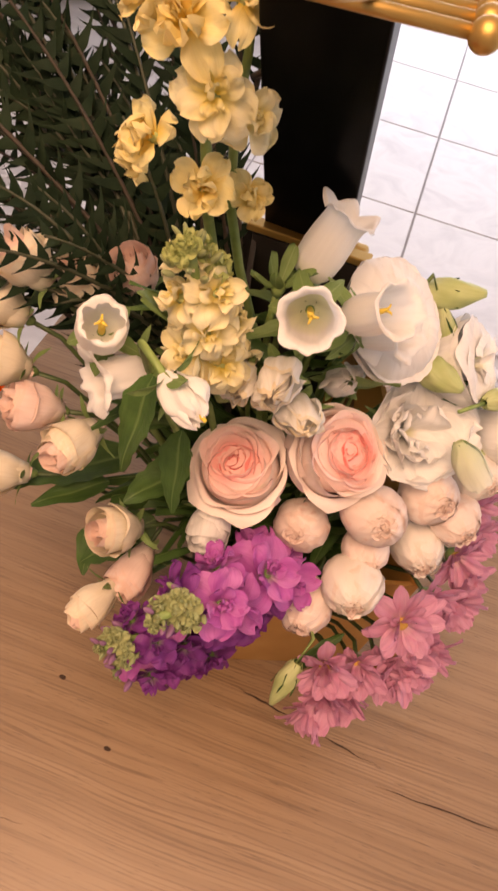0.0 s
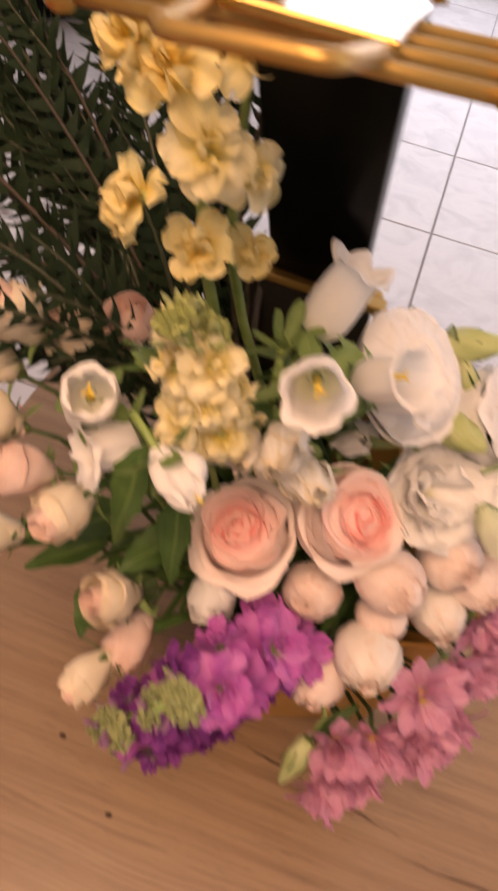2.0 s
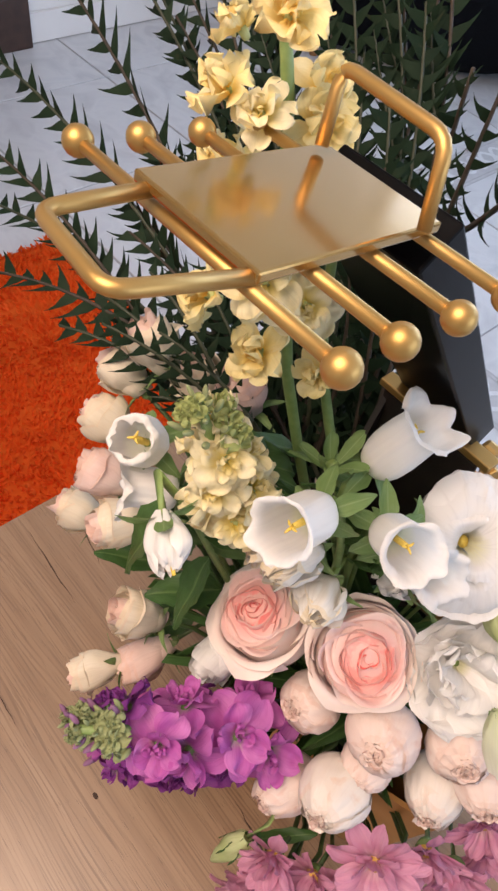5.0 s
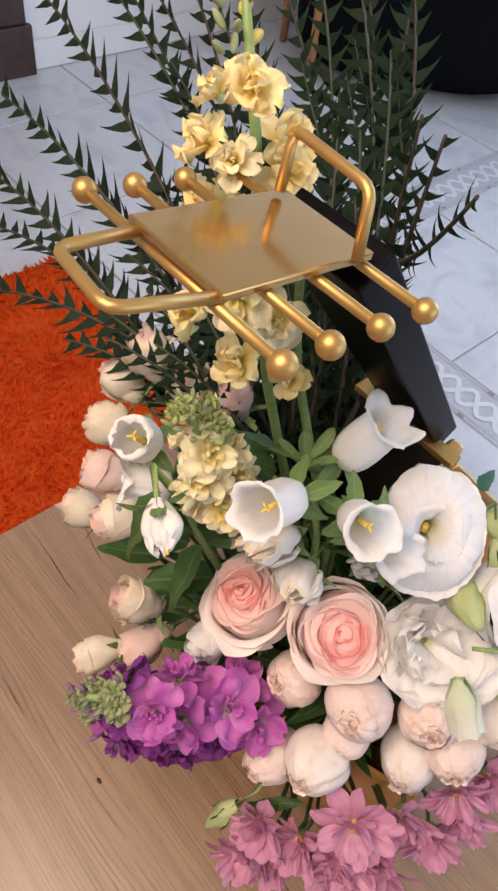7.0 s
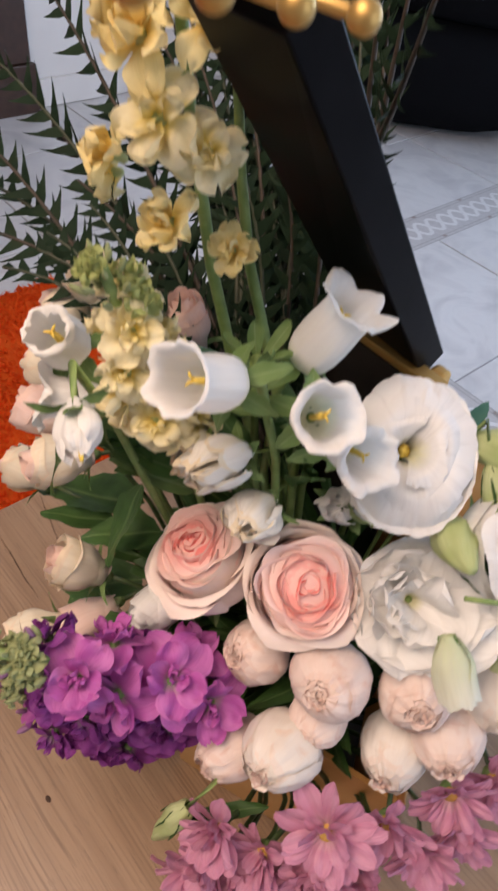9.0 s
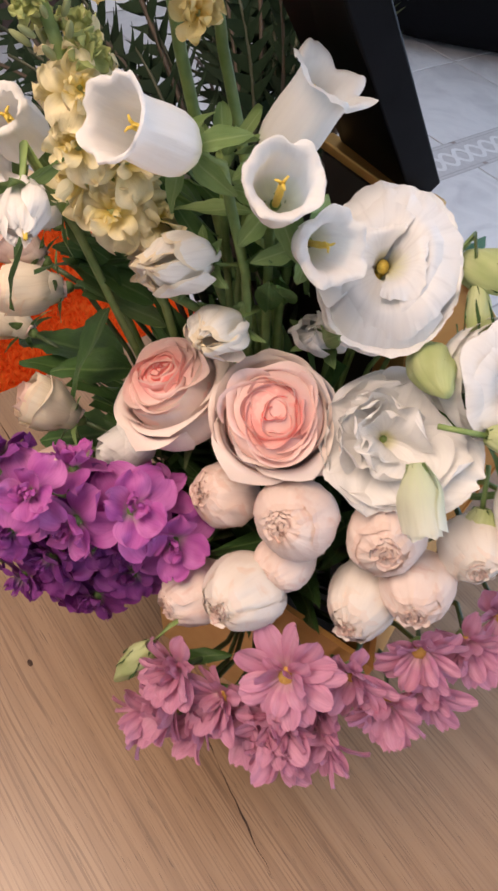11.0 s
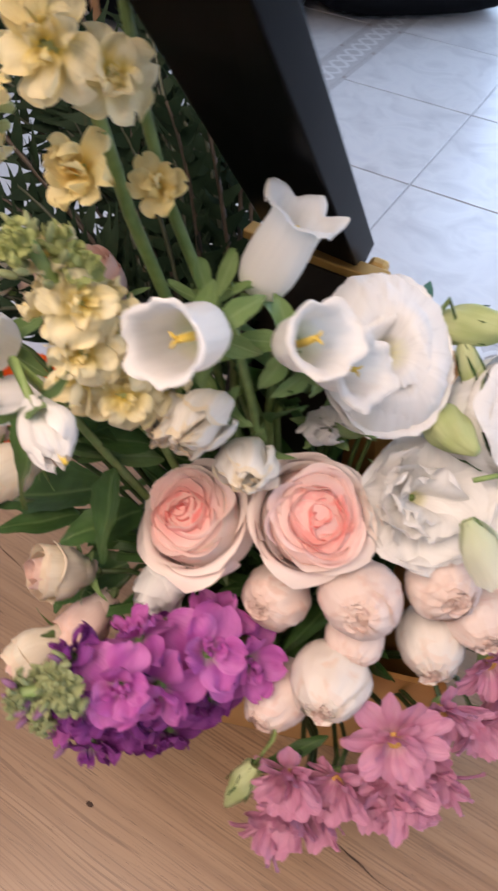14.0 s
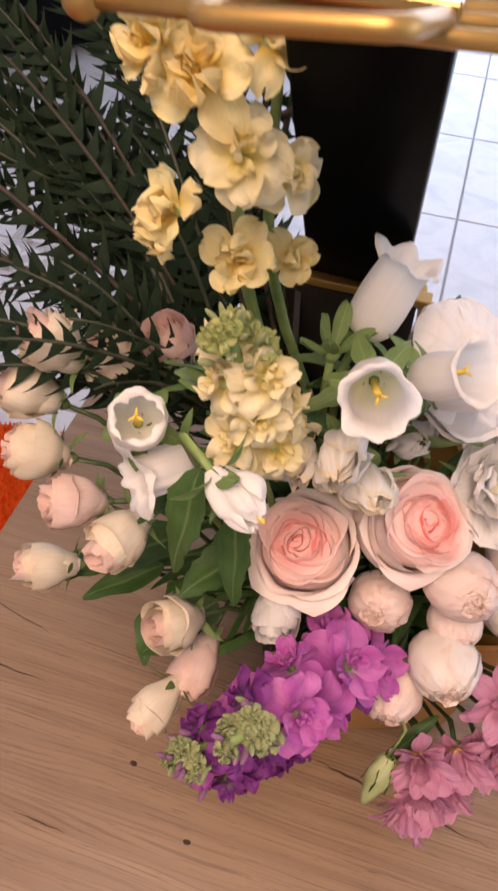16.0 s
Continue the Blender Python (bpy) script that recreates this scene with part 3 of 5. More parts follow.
def band(a, b, width, name="rim"):
    """A flat gold band with rounded edges along a rim."""
    a, b = Vector(a), Vector(b)
    d = (b - a).normalized()
    m = Matrix.Translation(a) @ d.to_track_quat("X", "Z").to_matrix().to_4x4()
    return part(name, box_mesh(name, (0, -width / 2, -0.003), ((b - a).length, width / 2, 0.003), M_GOLD, 0.001), planter, m, "gold rim")


band(NR, BR, 0.013)
band((NL[0] - 0.004, NL[1], NL[2] + 0.002), (NR[0] + 0.004, NR[1], NR[2] + 0.002), 0.012)
panel([(-0.004, 0.256, 0.429), (0.074, 0.256, 0.429), (0.080, 0.256, 0.25), (-0.014, 0.256, 0.25)], 0.003, M_INSIDE, "inner_panel", "dark panel behind the flowers")
part("collar", box_mesh("collar", (0.066, 0.264, 0.424), (0.078, 0.274, 0.437), M_GOLD, 0.003), planter, None, "gold collar beside the neck")

# neck: a black slanting beam
a0, a1 = Vector((0.0, 0.270, 0.425)), Vector((0.009, 0.112, 0.630))
b0, b1 = Vector((0.063, 0.266, 0.425)), Vector((0.062, 0.112, 0.630))
dep = Vector((0.0, 0.0165, 0.0125))
bm = bmesh.new()
vs = [bm.verts.new(p) for p in (a0, b0, b1, a1, a0 + dep, b0 + dep, b1 + dep, a1 + dep)]
for q in ((0, 1, 2, 3), (7, 6, 5, 4), (1, 5, 6, 2), (4, 0, 3, 7), (3, 2, 6, 7), (5, 1, 0, 4)):
    bm.faces.new([vs[i] for i in q])
bmesh.ops.bevel(bm, geom=bm.edges[:], offset=0.0012, segments=2, affect="EDGES", profile=0.5)
me = bpy.data.meshes.new("neck")
bm.to_mesh(me)
bm.free()
me.materials.append(M_BLACK)
part("neck", me, planter, None, "glossy black slanting neck")

# head plate, pegs and handles
PZ = 0.6545
part("head_plate", box_mesh("head_plate", (0.0135, -0.037, -0.0035), (0.0625, 0.037, 0.0), M_PLATE, 0.0008), planter, pose(0, 0.077, PZ, -9.5, 0, 0), "flat polished gold head plate")
for k, (yl, zl, yr, zr) in enumerate(((0.045, 0.650, 0.0395, 0.6555), (0.067, 0.6455, 0.060, 0.6525), (0.0915, 0.641, 0.085, 0.6475), (0.118, 0.637, 0.110, 0.6430))):
    a, b = Vector((-0.021, yl, zl - 0.0005)), Vector((0.0915, yr, zr + 0.0002))
    rod = part("peg_rod", mesh("peg_rod", *tube([a, b], 0.0021, 12), M_GOLD), planter, None, "gold peg rod")
    for q in (a, b):
        v, f = lathe([(0.0048 * math.sin(math.pi * i / 10), -0.0048 * math.cos(math.pi * i / 10)) for i in range(11)], 16)
        part("peg_ball", mesh("peg_ball", [Vector(p) + q for p in v], f, M_GOLD), rod, None, "round gold ball")


def rounded(points, r, n=5):
    """A path with its inner corners rounded."""
    p = [Vector(q) for q in points]
    out = [p[0]]
    for k in range(1, len(p) - 1):
        i, o = (p[k - 1] - p[k]).normalized() * r, (p[k + 1] - p[k]).normalized() * r
        for s in range(n):
            t = s / (n - 1)
            out.append((p[k] + i) * (1 - t) ** 2 + p[k] * 2 * t * (1 - t) + (p[k] + o) * t ** 2)
    return out + [p[-1]]


part("handle", mesh("handle", *tube(rounded([(0.019, 0.043, 0.657), (0.018, 0.011, 0.661), (0.055, 0.005, 0.666), (0.060, 0.043, 0.657)], 0.006), 0.0022, 10), M_GOLD), planter, None, "bent gold wire handle")
part("handle", mesh("handle", *tube(rounded([(0.019, 0.105, 0.652), (0.0135, 0.114, 0.672), (0.059, 0.106, 0.674), (0.065, 0.100, 0.652)], 0.006), 0.0022, 10), M_GOLD), planter, None, "bent gold wire handle")


# ---- flower builders ----
def rose(place, towards, R, spin, label, heart=1.0):
    """A garden rose: a cup of broad petals with rolled lips round a tight spiral of folded ones."""
    ob = thing("garden_rose", facing(place, towards, spin), label, "flower", "garden roses in the planter")
    zb = -1.38 * R
    v, f = lathe([(0.0, zb), (0.30 * R, zb + 0.02 * R), (0.62 * R, -1.05 * R), (0.86 * R, -0.6 * R), (0.90 * R, -0.05 * R), (0.83 * R, 0.20 * R), (0.66 * R, 0.37 * R), (0.0, 0.41 * R)], 24)
    part("heart", mesh("heart", v, f, M_ROSE), ob)
    layers = ((5, 1.06, 0.02, 0.20), (4, 0.98, 0.22, 0.17), (4, 0.88, 0.34, 0.10), (4, 0.78, 0.42, 0.05), (3, 0.68, 0.46, 0.02), (3, 0.57, 0.49, -0.03), (3, 0.46, 0.50, -0.04),
              (2, 0.35, 0.46, -0.04), (2, 0.25, 0.46, -0.03), (2, 0.15, 0.46, 0.0), (1, 0.07, 0.46, 0.0))
    for j, (cnt, rad, zt, curl) in enumerate(layers):
        a0 = rnd(0, 6.3)
        for k in range(cnt):
            rr = rad * R * rnd(0.96, 1.04) * (heart if j > 5 else 1.0)
            zz, cc = (zt + rnd(-0.06, 0.06)) * R, curl * R * rnd(0.4, 1.7)
            low = zb if j < 3 else 0.12 * R

            def prof(t, rr=rr, zz=zz, cc=cc, low=low, deep=j < 3):
                e = max(0.0, t - 0.78) / 0.22
                if deep:
                    r = rr * max(0.12, math.sin(math.pi / 2 * min(1.0, t / 0.60))) ** 0.62 * (1 - 0.09 * max(0.0, (t - 0.6) / 0.4) ** 2)
                else:
                    r = rr * (0.86 + 0.14 * t)
                return r + cc * e * e, low + (zz - low) * t ** (1.12 if deep else 1.0) - max(0.0, cc) * 0.75 * e ** 3
            half = {5: 0.95, 4: 1.12, 3: 1.36, 2: 1.9, 1: 2.6}[cnt] * rnd(0.92, 1.1)
            v, f = cup_petal(a0 + 2 * math.pi * k / cnt + rnd(-0.2, 0.2), half, prof, 0.045 if j < 4 else 0.10, (0.05 if j < 3 else 0.09) * R, rnd(1.2, 2.4), 0.0, 20.0, 0.05 if j < 3 else 0.0, 19, 15 if j < 3 else 8, 0.16, rnd(0, 9))
            if j > 2:
                # the inner folds are pressed oval and lie off the axis
                sq, sa, dx, dy = rnd(0.05, 0.24), rnd(0, 3.1), rnd(-0.05, 0.05) * R, rnd(-0.05, 0.05) * R
                v = [(p[0] * (1 + sq * math.cos(2 * (math.atan2(p[1], p[0]) - sa))) + dx, p[1] * (1 + sq * math.cos(2 * (math.atan2(p[1], p[0]) - sa))) + dy, p[2]) for p in v]
            part("petal", mesh("petal", v, f, M_ROSE_OUT if j < 3 else M_ROSE), ob)
    for k in range(5):
        part("sepal", leaf_mesh(0.026, 0.008, M_CALYX, 0.3), ob, pose(0, 0, zb - 0.002, 0, 0, k * 72 + 20) @ pose(0.003, 0, 0, 0, -8, 0))
    stem_part(ob, place, towards, 0.0026, M_STEM_DARK, back=1.38 * R)
    return ob


def ball_bud(place, towards, R, H, spin, mat, label, group, name="ball_rose", sepals=4):
    """A closed round head: smooth petals hug a globe and meet in a small puckered swirl."""
    R, H = 0.90 * R, 0.92 * H
    ob = thing(name, facing(place, towards, spin), label, "flower", group)
    sx, sy, seed = rnd(0.0, 9.0), rnd(-0.07, 0.07), rnd(0, 90)

    def dent(p):
        q = Vector(p)
        n = noise.noise(q * 55 + Vector((seed, 0, 0))) * 0.08 + noise.noise(q * 190 + Vector((0, seed, 0))) * 0.035 + noise.noise(q * 420 + Vector((0, 0, seed))) * 0.016
        return Vector((q.x * (1 + sy + n), q.y * (1 - sy + n), q.z * (1 + 0.7 * n)))
    v, f = lathe([(0.94 * R * math.sin(math.pi * i / 14), -0.94 * H * math.cos(math.pi * i / 14)) for i in range(15)], 36)
    part("heart", mesh("heart", [dent(p) for p in v], f, mat), ob)
    for k in range(8):
        off, top = 0.965 + 0.010 * k, rnd(0.84, 0.93) if k < 5 else rnd(0.70, 0.84)

        def prof(t, off=off, top=top):
            ph = math.pi * (0.05 + top * t)
            e = max(0.0, t - 0.86) / 0.14
            return R * max(0.02, math.sin(ph)) * off + 0.022 * R * e * e, -H * math.cos(ph) * off + 0.02 * H * e
        v, f = cup_petal(k * 2.4 + rnd(-0.2, 0.2), rnd(0.85, 1.2), prof, 0.012, 0.045 * R, rnd(1.8, 3.4), 0.008 * R, 16.0, 0.0, 25, 23, 0.12, rnd(0, 9))
        part("petal", mesh("petal", [dent(p) for p in v], f, mat), ob)
    # the pucker: short crumpled lips round a little hole
    ox, oy = rnd(-0.12, 0.12) * R, rnd(-0.12, 0.12) * R
    for k in range(11):
        rr = (0.05 + 0.036 * k) * R

        def prof(t, rr=rr):
            return rr * (0.8 + 0.3 * t), H * (0.955 * math.sqrt(max(0.05, 1 - (rr / R) ** 2)) - 0.10 + (0.16 + 0.002 * k) * t)
        v, f = cup_petal(k * 2.2 + rnd(-0.4, 0.4), rnd(0.7, 1.25), prof, 0.10, 0.075 * R, rnd(2.0, 4.0), 0.010 * R, 12.0, 0.0, 11, 5, 0.25, rnd(0, 9))
        part("petal", mesh("petal", [(p[0] + ox, p[1] + oy, p[2]) for p in v], f, M_PUCKER if k < 8 else mat), ob)
    for k in range(sepals):
        lm = leaf_mesh(1.1 * H, 0.4 * R, M_CALYX, -0.25)
        part("sepal", lm, ob, pose(0, 0, -H * 0.98, 0, 0, k * 360 / sepals) @ pose(0, 0, 0, 0, -38, 0))
    stem_part(ob, place, towards, 0.0021, M_STEM_DARK, back=0.95 * H)
    return ob


def rosebud(place, towards, R, H, spin, mat, label, group, blush=None):
    """A half-open spray rose: a slim goblet of petals with pointed, turned-back lips round a small spiral."""
    ob = thing("spray_rose", facing(place, towards, spin), label, "flower", group)
    seed = rnd(0, 90)
    v, f = lathe([(0.0, -1.0 * H), (0.5 * R, -0.9 * H), (0.72 * R, -0.4 * H), (0.66 * R, 0.2 * H), (0.30 * R, 0.62 * H), (0.0, 0.66 * H)], 16)
    part("heart", mesh("heart", v, f, mat), ob)
    for j, (cnt, rt, zt, half, curl) in enumerate(((3, 1.06, 0.62, 1.25, 0.22), (3, 1.0, 0.84, 1.35, 0.10), (3, 0.84, 0.98, 1.35, 0.04), (3, 0.62, 1.04, 1.3, 0.0), (2, 0.42, 1.02, 1.8, -0.02), (2, 0.24, 1.0, 1.9, 0.0), (1, 0.12, 0.98, 2.6, 0.0))):
        a0 = rnd(0, 6.3)
        for k in range(cnt):
            rr, zz, cc = rt * R * rnd(0.92, 1.06), H * (zt + rnd(-0.16, 0.08)), curl * R * rnd(0.1, 1.8)

            def prof(t, rr=rr, zz=zz, cc=cc, deep=j < 4):
                e = max(0.0, t - 0.72) / 0.28
                r = rr * max(0.10, math.sin(math.pi * (0.04 + 0.62 * t))) if deep else rr
                return r + cc * e * e, -H + (zz + H) * t - max(0.0, cc) * 0.9 * e ** 3
            v, f = cup_petal(a0 + 2 * math.pi * k / cnt + rnd(-0.25, 0.25), half, prof, 0.06, 0.10 * R, rnd(1.4, 2.6), 0.0, 12.0, 0.035 if j < 4 else 0.0, 13, 12, 0.16, rnd(0, 9))
            v = [Vector(c) * (1 + 0.10 * noise.noise(Vector(c) * 90 + Vector((seed, 0, 0)))) for c in v]
            part("petal", mesh("petal", v, f, blush if blush and rt < 0.7 else mat), ob)
    for k in range(5):
        part("sepal", leaf_mesh(1.0 * H, 0.42 * R, M_CALYX, rnd(0.1, 0.6)), ob, pose(0, 0, -H * 0.97, 0, 0, k * 72 + rnd(-9, 9)) @ pose(0.12 * R, 0, 0, 0, -rnd(5, 50), 0))
    v, f = lathe([(0.0, -1.28 * H), (0.16 * R, -1.22 * H), (0.26 * R, -1.08 * H), (0.22 * R, -0.92 * H)], 10)
    part("hip", mesh("hip", v, f, M_CALYX), ob)
    stem_part(ob, place, towards, 0.0018, M_STEM_DARK, back=1.1 * H)
    return ob


def withered(place, towards, r, spin, mat, label, tongue=True):
    """A limp bell flower: its corolla has fallen shut into a crumpled bag with shrivelled lips."""
    ob = thing("bell_flower", facing(place, towards, spin) @ Matrix.Diagonal((1.12, 0.80, 1.22, 1)), label, "flower", "white bell flowers in the planter")
    r = 0.70 * r
    seed = rnd(0, 90)
    for ring, (cnt, rt, zt) in enumerate(((3, 0.84, 0.66), (3, 0.70, 0.92), (2, 0.46, 0.86))):
        for k in range(cnt):
            rr, zz, cc = rt * r * rnd(0.85, 1.1), r * zt * rnd(0.80, 1.10), rnd(-0.62, -0.10) * r

            def prof(t, rr=rr, zz=zz, cc=cc):
                e = max(0.0, t - 0.58) / 0.42
                return rr * max(0.10, math.sin(math.pi * (0.05 + 0.66 * t))) ** 0.7 + cc * e * e, -0.95 * r + (zz + 0.95 * r) * t
            v, f = cup_petal(2 * math.pi * k / cnt + ring * 0.9 + rnd(-0.3, 0.3), rnd(1.0, 1.4), prof, 0.08, 0.15 * r, rnd(2.0, 3.6), 0.012 * r, 11.0, 0.0, 19, 14, 0.34, rnd(0, 9))
            v = [Vector(c) * (1 + 0.26 * noise.noise(Vector((c[0] * 150, c[1] * 150, c[2] * 60)) + Vector((k * 3.0, ring, seed)))) for c in v]
            part("petal", mesh("petal", v, f, mat), ob)
    if tongue:
        v, f = tube([(0, 0, -0.3 * r), (0.05 * r, 0, 0.35 * r), (0.12 * r, 0.05 * r, 1.05 * r)], [0.10 * r, 0.12 * r, 0.07 * r], 7)
        part("pistil", mesh("pistil", v, f, M_POLLEN), ob, None, "yellow pistil")
    for k in range(5):
        part("sepal", leaf_mesh(0.020, 0.009, M_CALYX, 0.35, 0.3), ob, pose(0, 0, -0.92 * r, 0, 0, k * 72) @ pose(0.002, 0, 0, 0, -rnd(5, 65), 0))
    stem_part(ob, place, towards, 0.0022, M_STEM, back=0.9 * r)
    return ob


def lisianthus(place, towards, R, spin, label, closed=0.0, squash=1.0):
    """A full lisianthus: a shell of broad petals under rolling, finely scalloped ones that lap round a small off-centre hollow."""
    ob = thing("lisianthus", facing(place, towards, spin) @ Matrix.Diagonal((2 - squash, squash, 1, 1)), label, "flower", "white lisianthus in the planter")
    zb, seed = -1.12 * R, rnd(0, 90)

    def wave(v, amp):
        return [Vector(c) + Vector((0, 0, amp * R * noise.noise(Vector(c) * 48 + Vector((seed, 0, 0))))) for c in v]
    # the outer shell
    for cnt, rim, zt, half in ((3, 1.0, -0.10, 1.35), (3, 0.98, 0.02, 1.35)):
        a0 = rnd(0, 6.3)
        for k in range(cnt):
            rr, zz, cc = rim * R * rnd(0.95, 1.03), (zt + 0.25 * closed + rnd(-0.06, 0.06)) * R, (0.10 - 0.16 * closed) * R * rnd(0.5, 1.5)

            def prof(t, rr=rr, zz=zz, cc=cc):
                e = max(0.0, t - 0.78) / 0.22
                return rr * max(0.05, math.sin(min(1.0, t * 1.15) * math.pi / 2)) ** 0.72 + cc * e * e, zb + (zz - zb) * t ** 1.25 - max(0.0, cc) * 0.8 * e ** 3
            v, f = cup_petal(a0 + 2 * math.pi * k / cnt + rnd(-0.15, 0.15), half, prof, 0.03, 0.06 * R, rnd(1.6, 2.6), 0.011 * R, rnd(22, 30), 0.0, 61, 14, 0.10, rnd(0, 9))
            part("petal", mesh("petal", wave(v, 0.05), f, M_LISI), ob)
    # the face: petals rise out of the hollow, arch over and turn down at the rim
    ox, oy = -0.10 * R, 0.04 * R
    for cnt, hole, rim, crest, drop, half in ((3, 0.30, 1.07, 0.16, 0.32, 1.35), (3, 0.24, 0.92, 0.25, 0.20, 1.30), (2, 0.17, 0.58, 0.32, 0.06, 1.20)):
        a0 = rnd(0, 6.3)
        for k in range(cnt):
            h, rr = hole * R * rnd(0.8, 1.2), rim * R * rnd(0.93, 1.05) * (1 - 0.12 * closed)
            cr, dr = (crest + 0.16 * closed + rnd(-0.05, 0.05)) * R, drop * R * rnd(0.5, 1.4) * (1 - closed)

            def prof(t, h=h, rr=rr, cr=cr, dr=dr):
                if t < 0.30:
                    u = t / 0.30
                    return h * (0.35 + 0.65 * u), -0.62 * R + (cr + 0.40 * R) * math.sin(u * math.pi / 2)
                u = (t - 0.30) / 0.70
                return h + (rr - h) * u ** 0.9, cr - 0.22 * R + 0.22 * R * math.sin(min(1.0, u * 1.7) * math.pi / 2) - dr * u ** 2.6
            v, f = cup_petal(a0 + 2 * math.pi * k / cnt + rnd(-0.3, 0.3), half, prof, 0.05, 0.075 * R, rnd(1.4, 2.3), 0.010 * R, rnd(20, 30), 0.0, 61, 20, 0.10, rnd(0, 9))
            v = [Vector((c.x + ox * (1 - min(1.0, math.hypot(c.x, c.y) / R)), c.y + oy * (1 - min(1.0, math.hypot(c.x, c.y) / R)), c.z)) for c in wave(v, 0.12)]
            part("petal", mesh("petal", v, f, M_LISI), ob)
    v, f = lathe([(0.0, -0.75 * R), (0.08 * R, -0.7 * R), (0.09 * R, -0.40 * R), (0.05 * R, -0.30 * R), (0.10 * R, -0.20 * R), (0.0, -0.14 * R)], 10)
    part("pistil", mesh("pistil", [(p[0] + ox, p[1] + oy, p[2]) for p in v], f, M_POLLEN), ob, None, "yellow pistil")
    for k in range(5):
        part("sepal", leaf_mesh(0.03, 0.005, M_CALYX, 0.2), ob, pose(0, 0, zb - 0.001, 0, 0, k * 72) @ pose(0.002, 0, 0, 0, 8, 0))
    stem_part(ob, place, towards, 0.0022, M_STEM, back=1.12 * R)
    return ob


def folded_lisianthus(place, towards, R, spin, label):
    """A lisianthus flopped open: a broad fan of scalloped petals runs out to one side of a crest of upright folds."""
    ob = thing("lisianthus", facing(place, towards, spin), label, "flower", "white lisianthus in the planter")
    z0, seed = -0.80 * R, rnd(0, 90)

    def fan(az, ln, wd, tilt, lift, rip, curl):
        p = flat_petal(ln * R, wd * R, 0.10, 0.0, curl, 0.0, 0.07, 41, 16, rnd(0, 9))
        v = []
        for c in p[0]:
            t = max(0.0, c[0] / (ln * R))
            w = rip * R * t ** 3 * (math.sin(c[1] / R * 13 + az) + 0.6 * math.sin(c[1] / R * 23 + 2 * az))
            n = noise.noise(Vector(c) * 60 + Vector((seed, az, 0)))
            v.append((c[0] + 0.5 * w, c[1], c[2] + w + 0.10 * R * n * t))
        part("petal", mesh("petal", v, p[1], M_LISI), ob, pose(0, 0, z0 + lift * R, 0, 0, az + rnd(-8, 8)) @ pose(0.06 * R, 0, 0, rnd(-10, 10), -tilt, 0))
    for az, ln, wd, tilt, lift in ((0, 1.55, 1.9, 33, 0.0), (60, 1.22, 1.9, 34, 0.02), (118, 1.10, 1.8, 40, 0.0), (180, 1.05, 1.8, 46, 0.03), (240, 1.15, 1.9, 42, 0.0), (300, 1.28, 1.9, 36, 0.03),
                                   (25, 1.35, 1.7, 42, 0.05), (-35, 1.22, 1.7, 46, 0.05), (90, 1.05, 1.6, 50, 0.06)):
        fan(az, ln, wd, tilt, lift, 0.026, -0.26)
    # the crest of folds lies across the fan, towards its short side
    for k in range(6):
        fan(95 + 34 * k, rnd(0.98, 1.12), rnd(1.1, 1.5), rnd(58, 76), 0.05, 0.034, rnd(-0.32, -0.05))
    for k in range(3):
        fan(140 + 60 * k, rnd(0.85, 0.98), rnd(0.8, 1.1), rnd(70, 86), 0.06, 0.036, rnd(-0.4, 0.1))
    for k in range(5):
        part("sepal", leaf_mesh(0.03, 0.005, M_CALYX, 0.2), ob, pose(0, 0, z0 - 0.003, 0, 0, k * 72) @ pose(0.002, 0, 0, 0, 8, 0))
    stem_part(ob, place, towards, 0.0022, M_STEM, back=0.75 * R)
    return ob


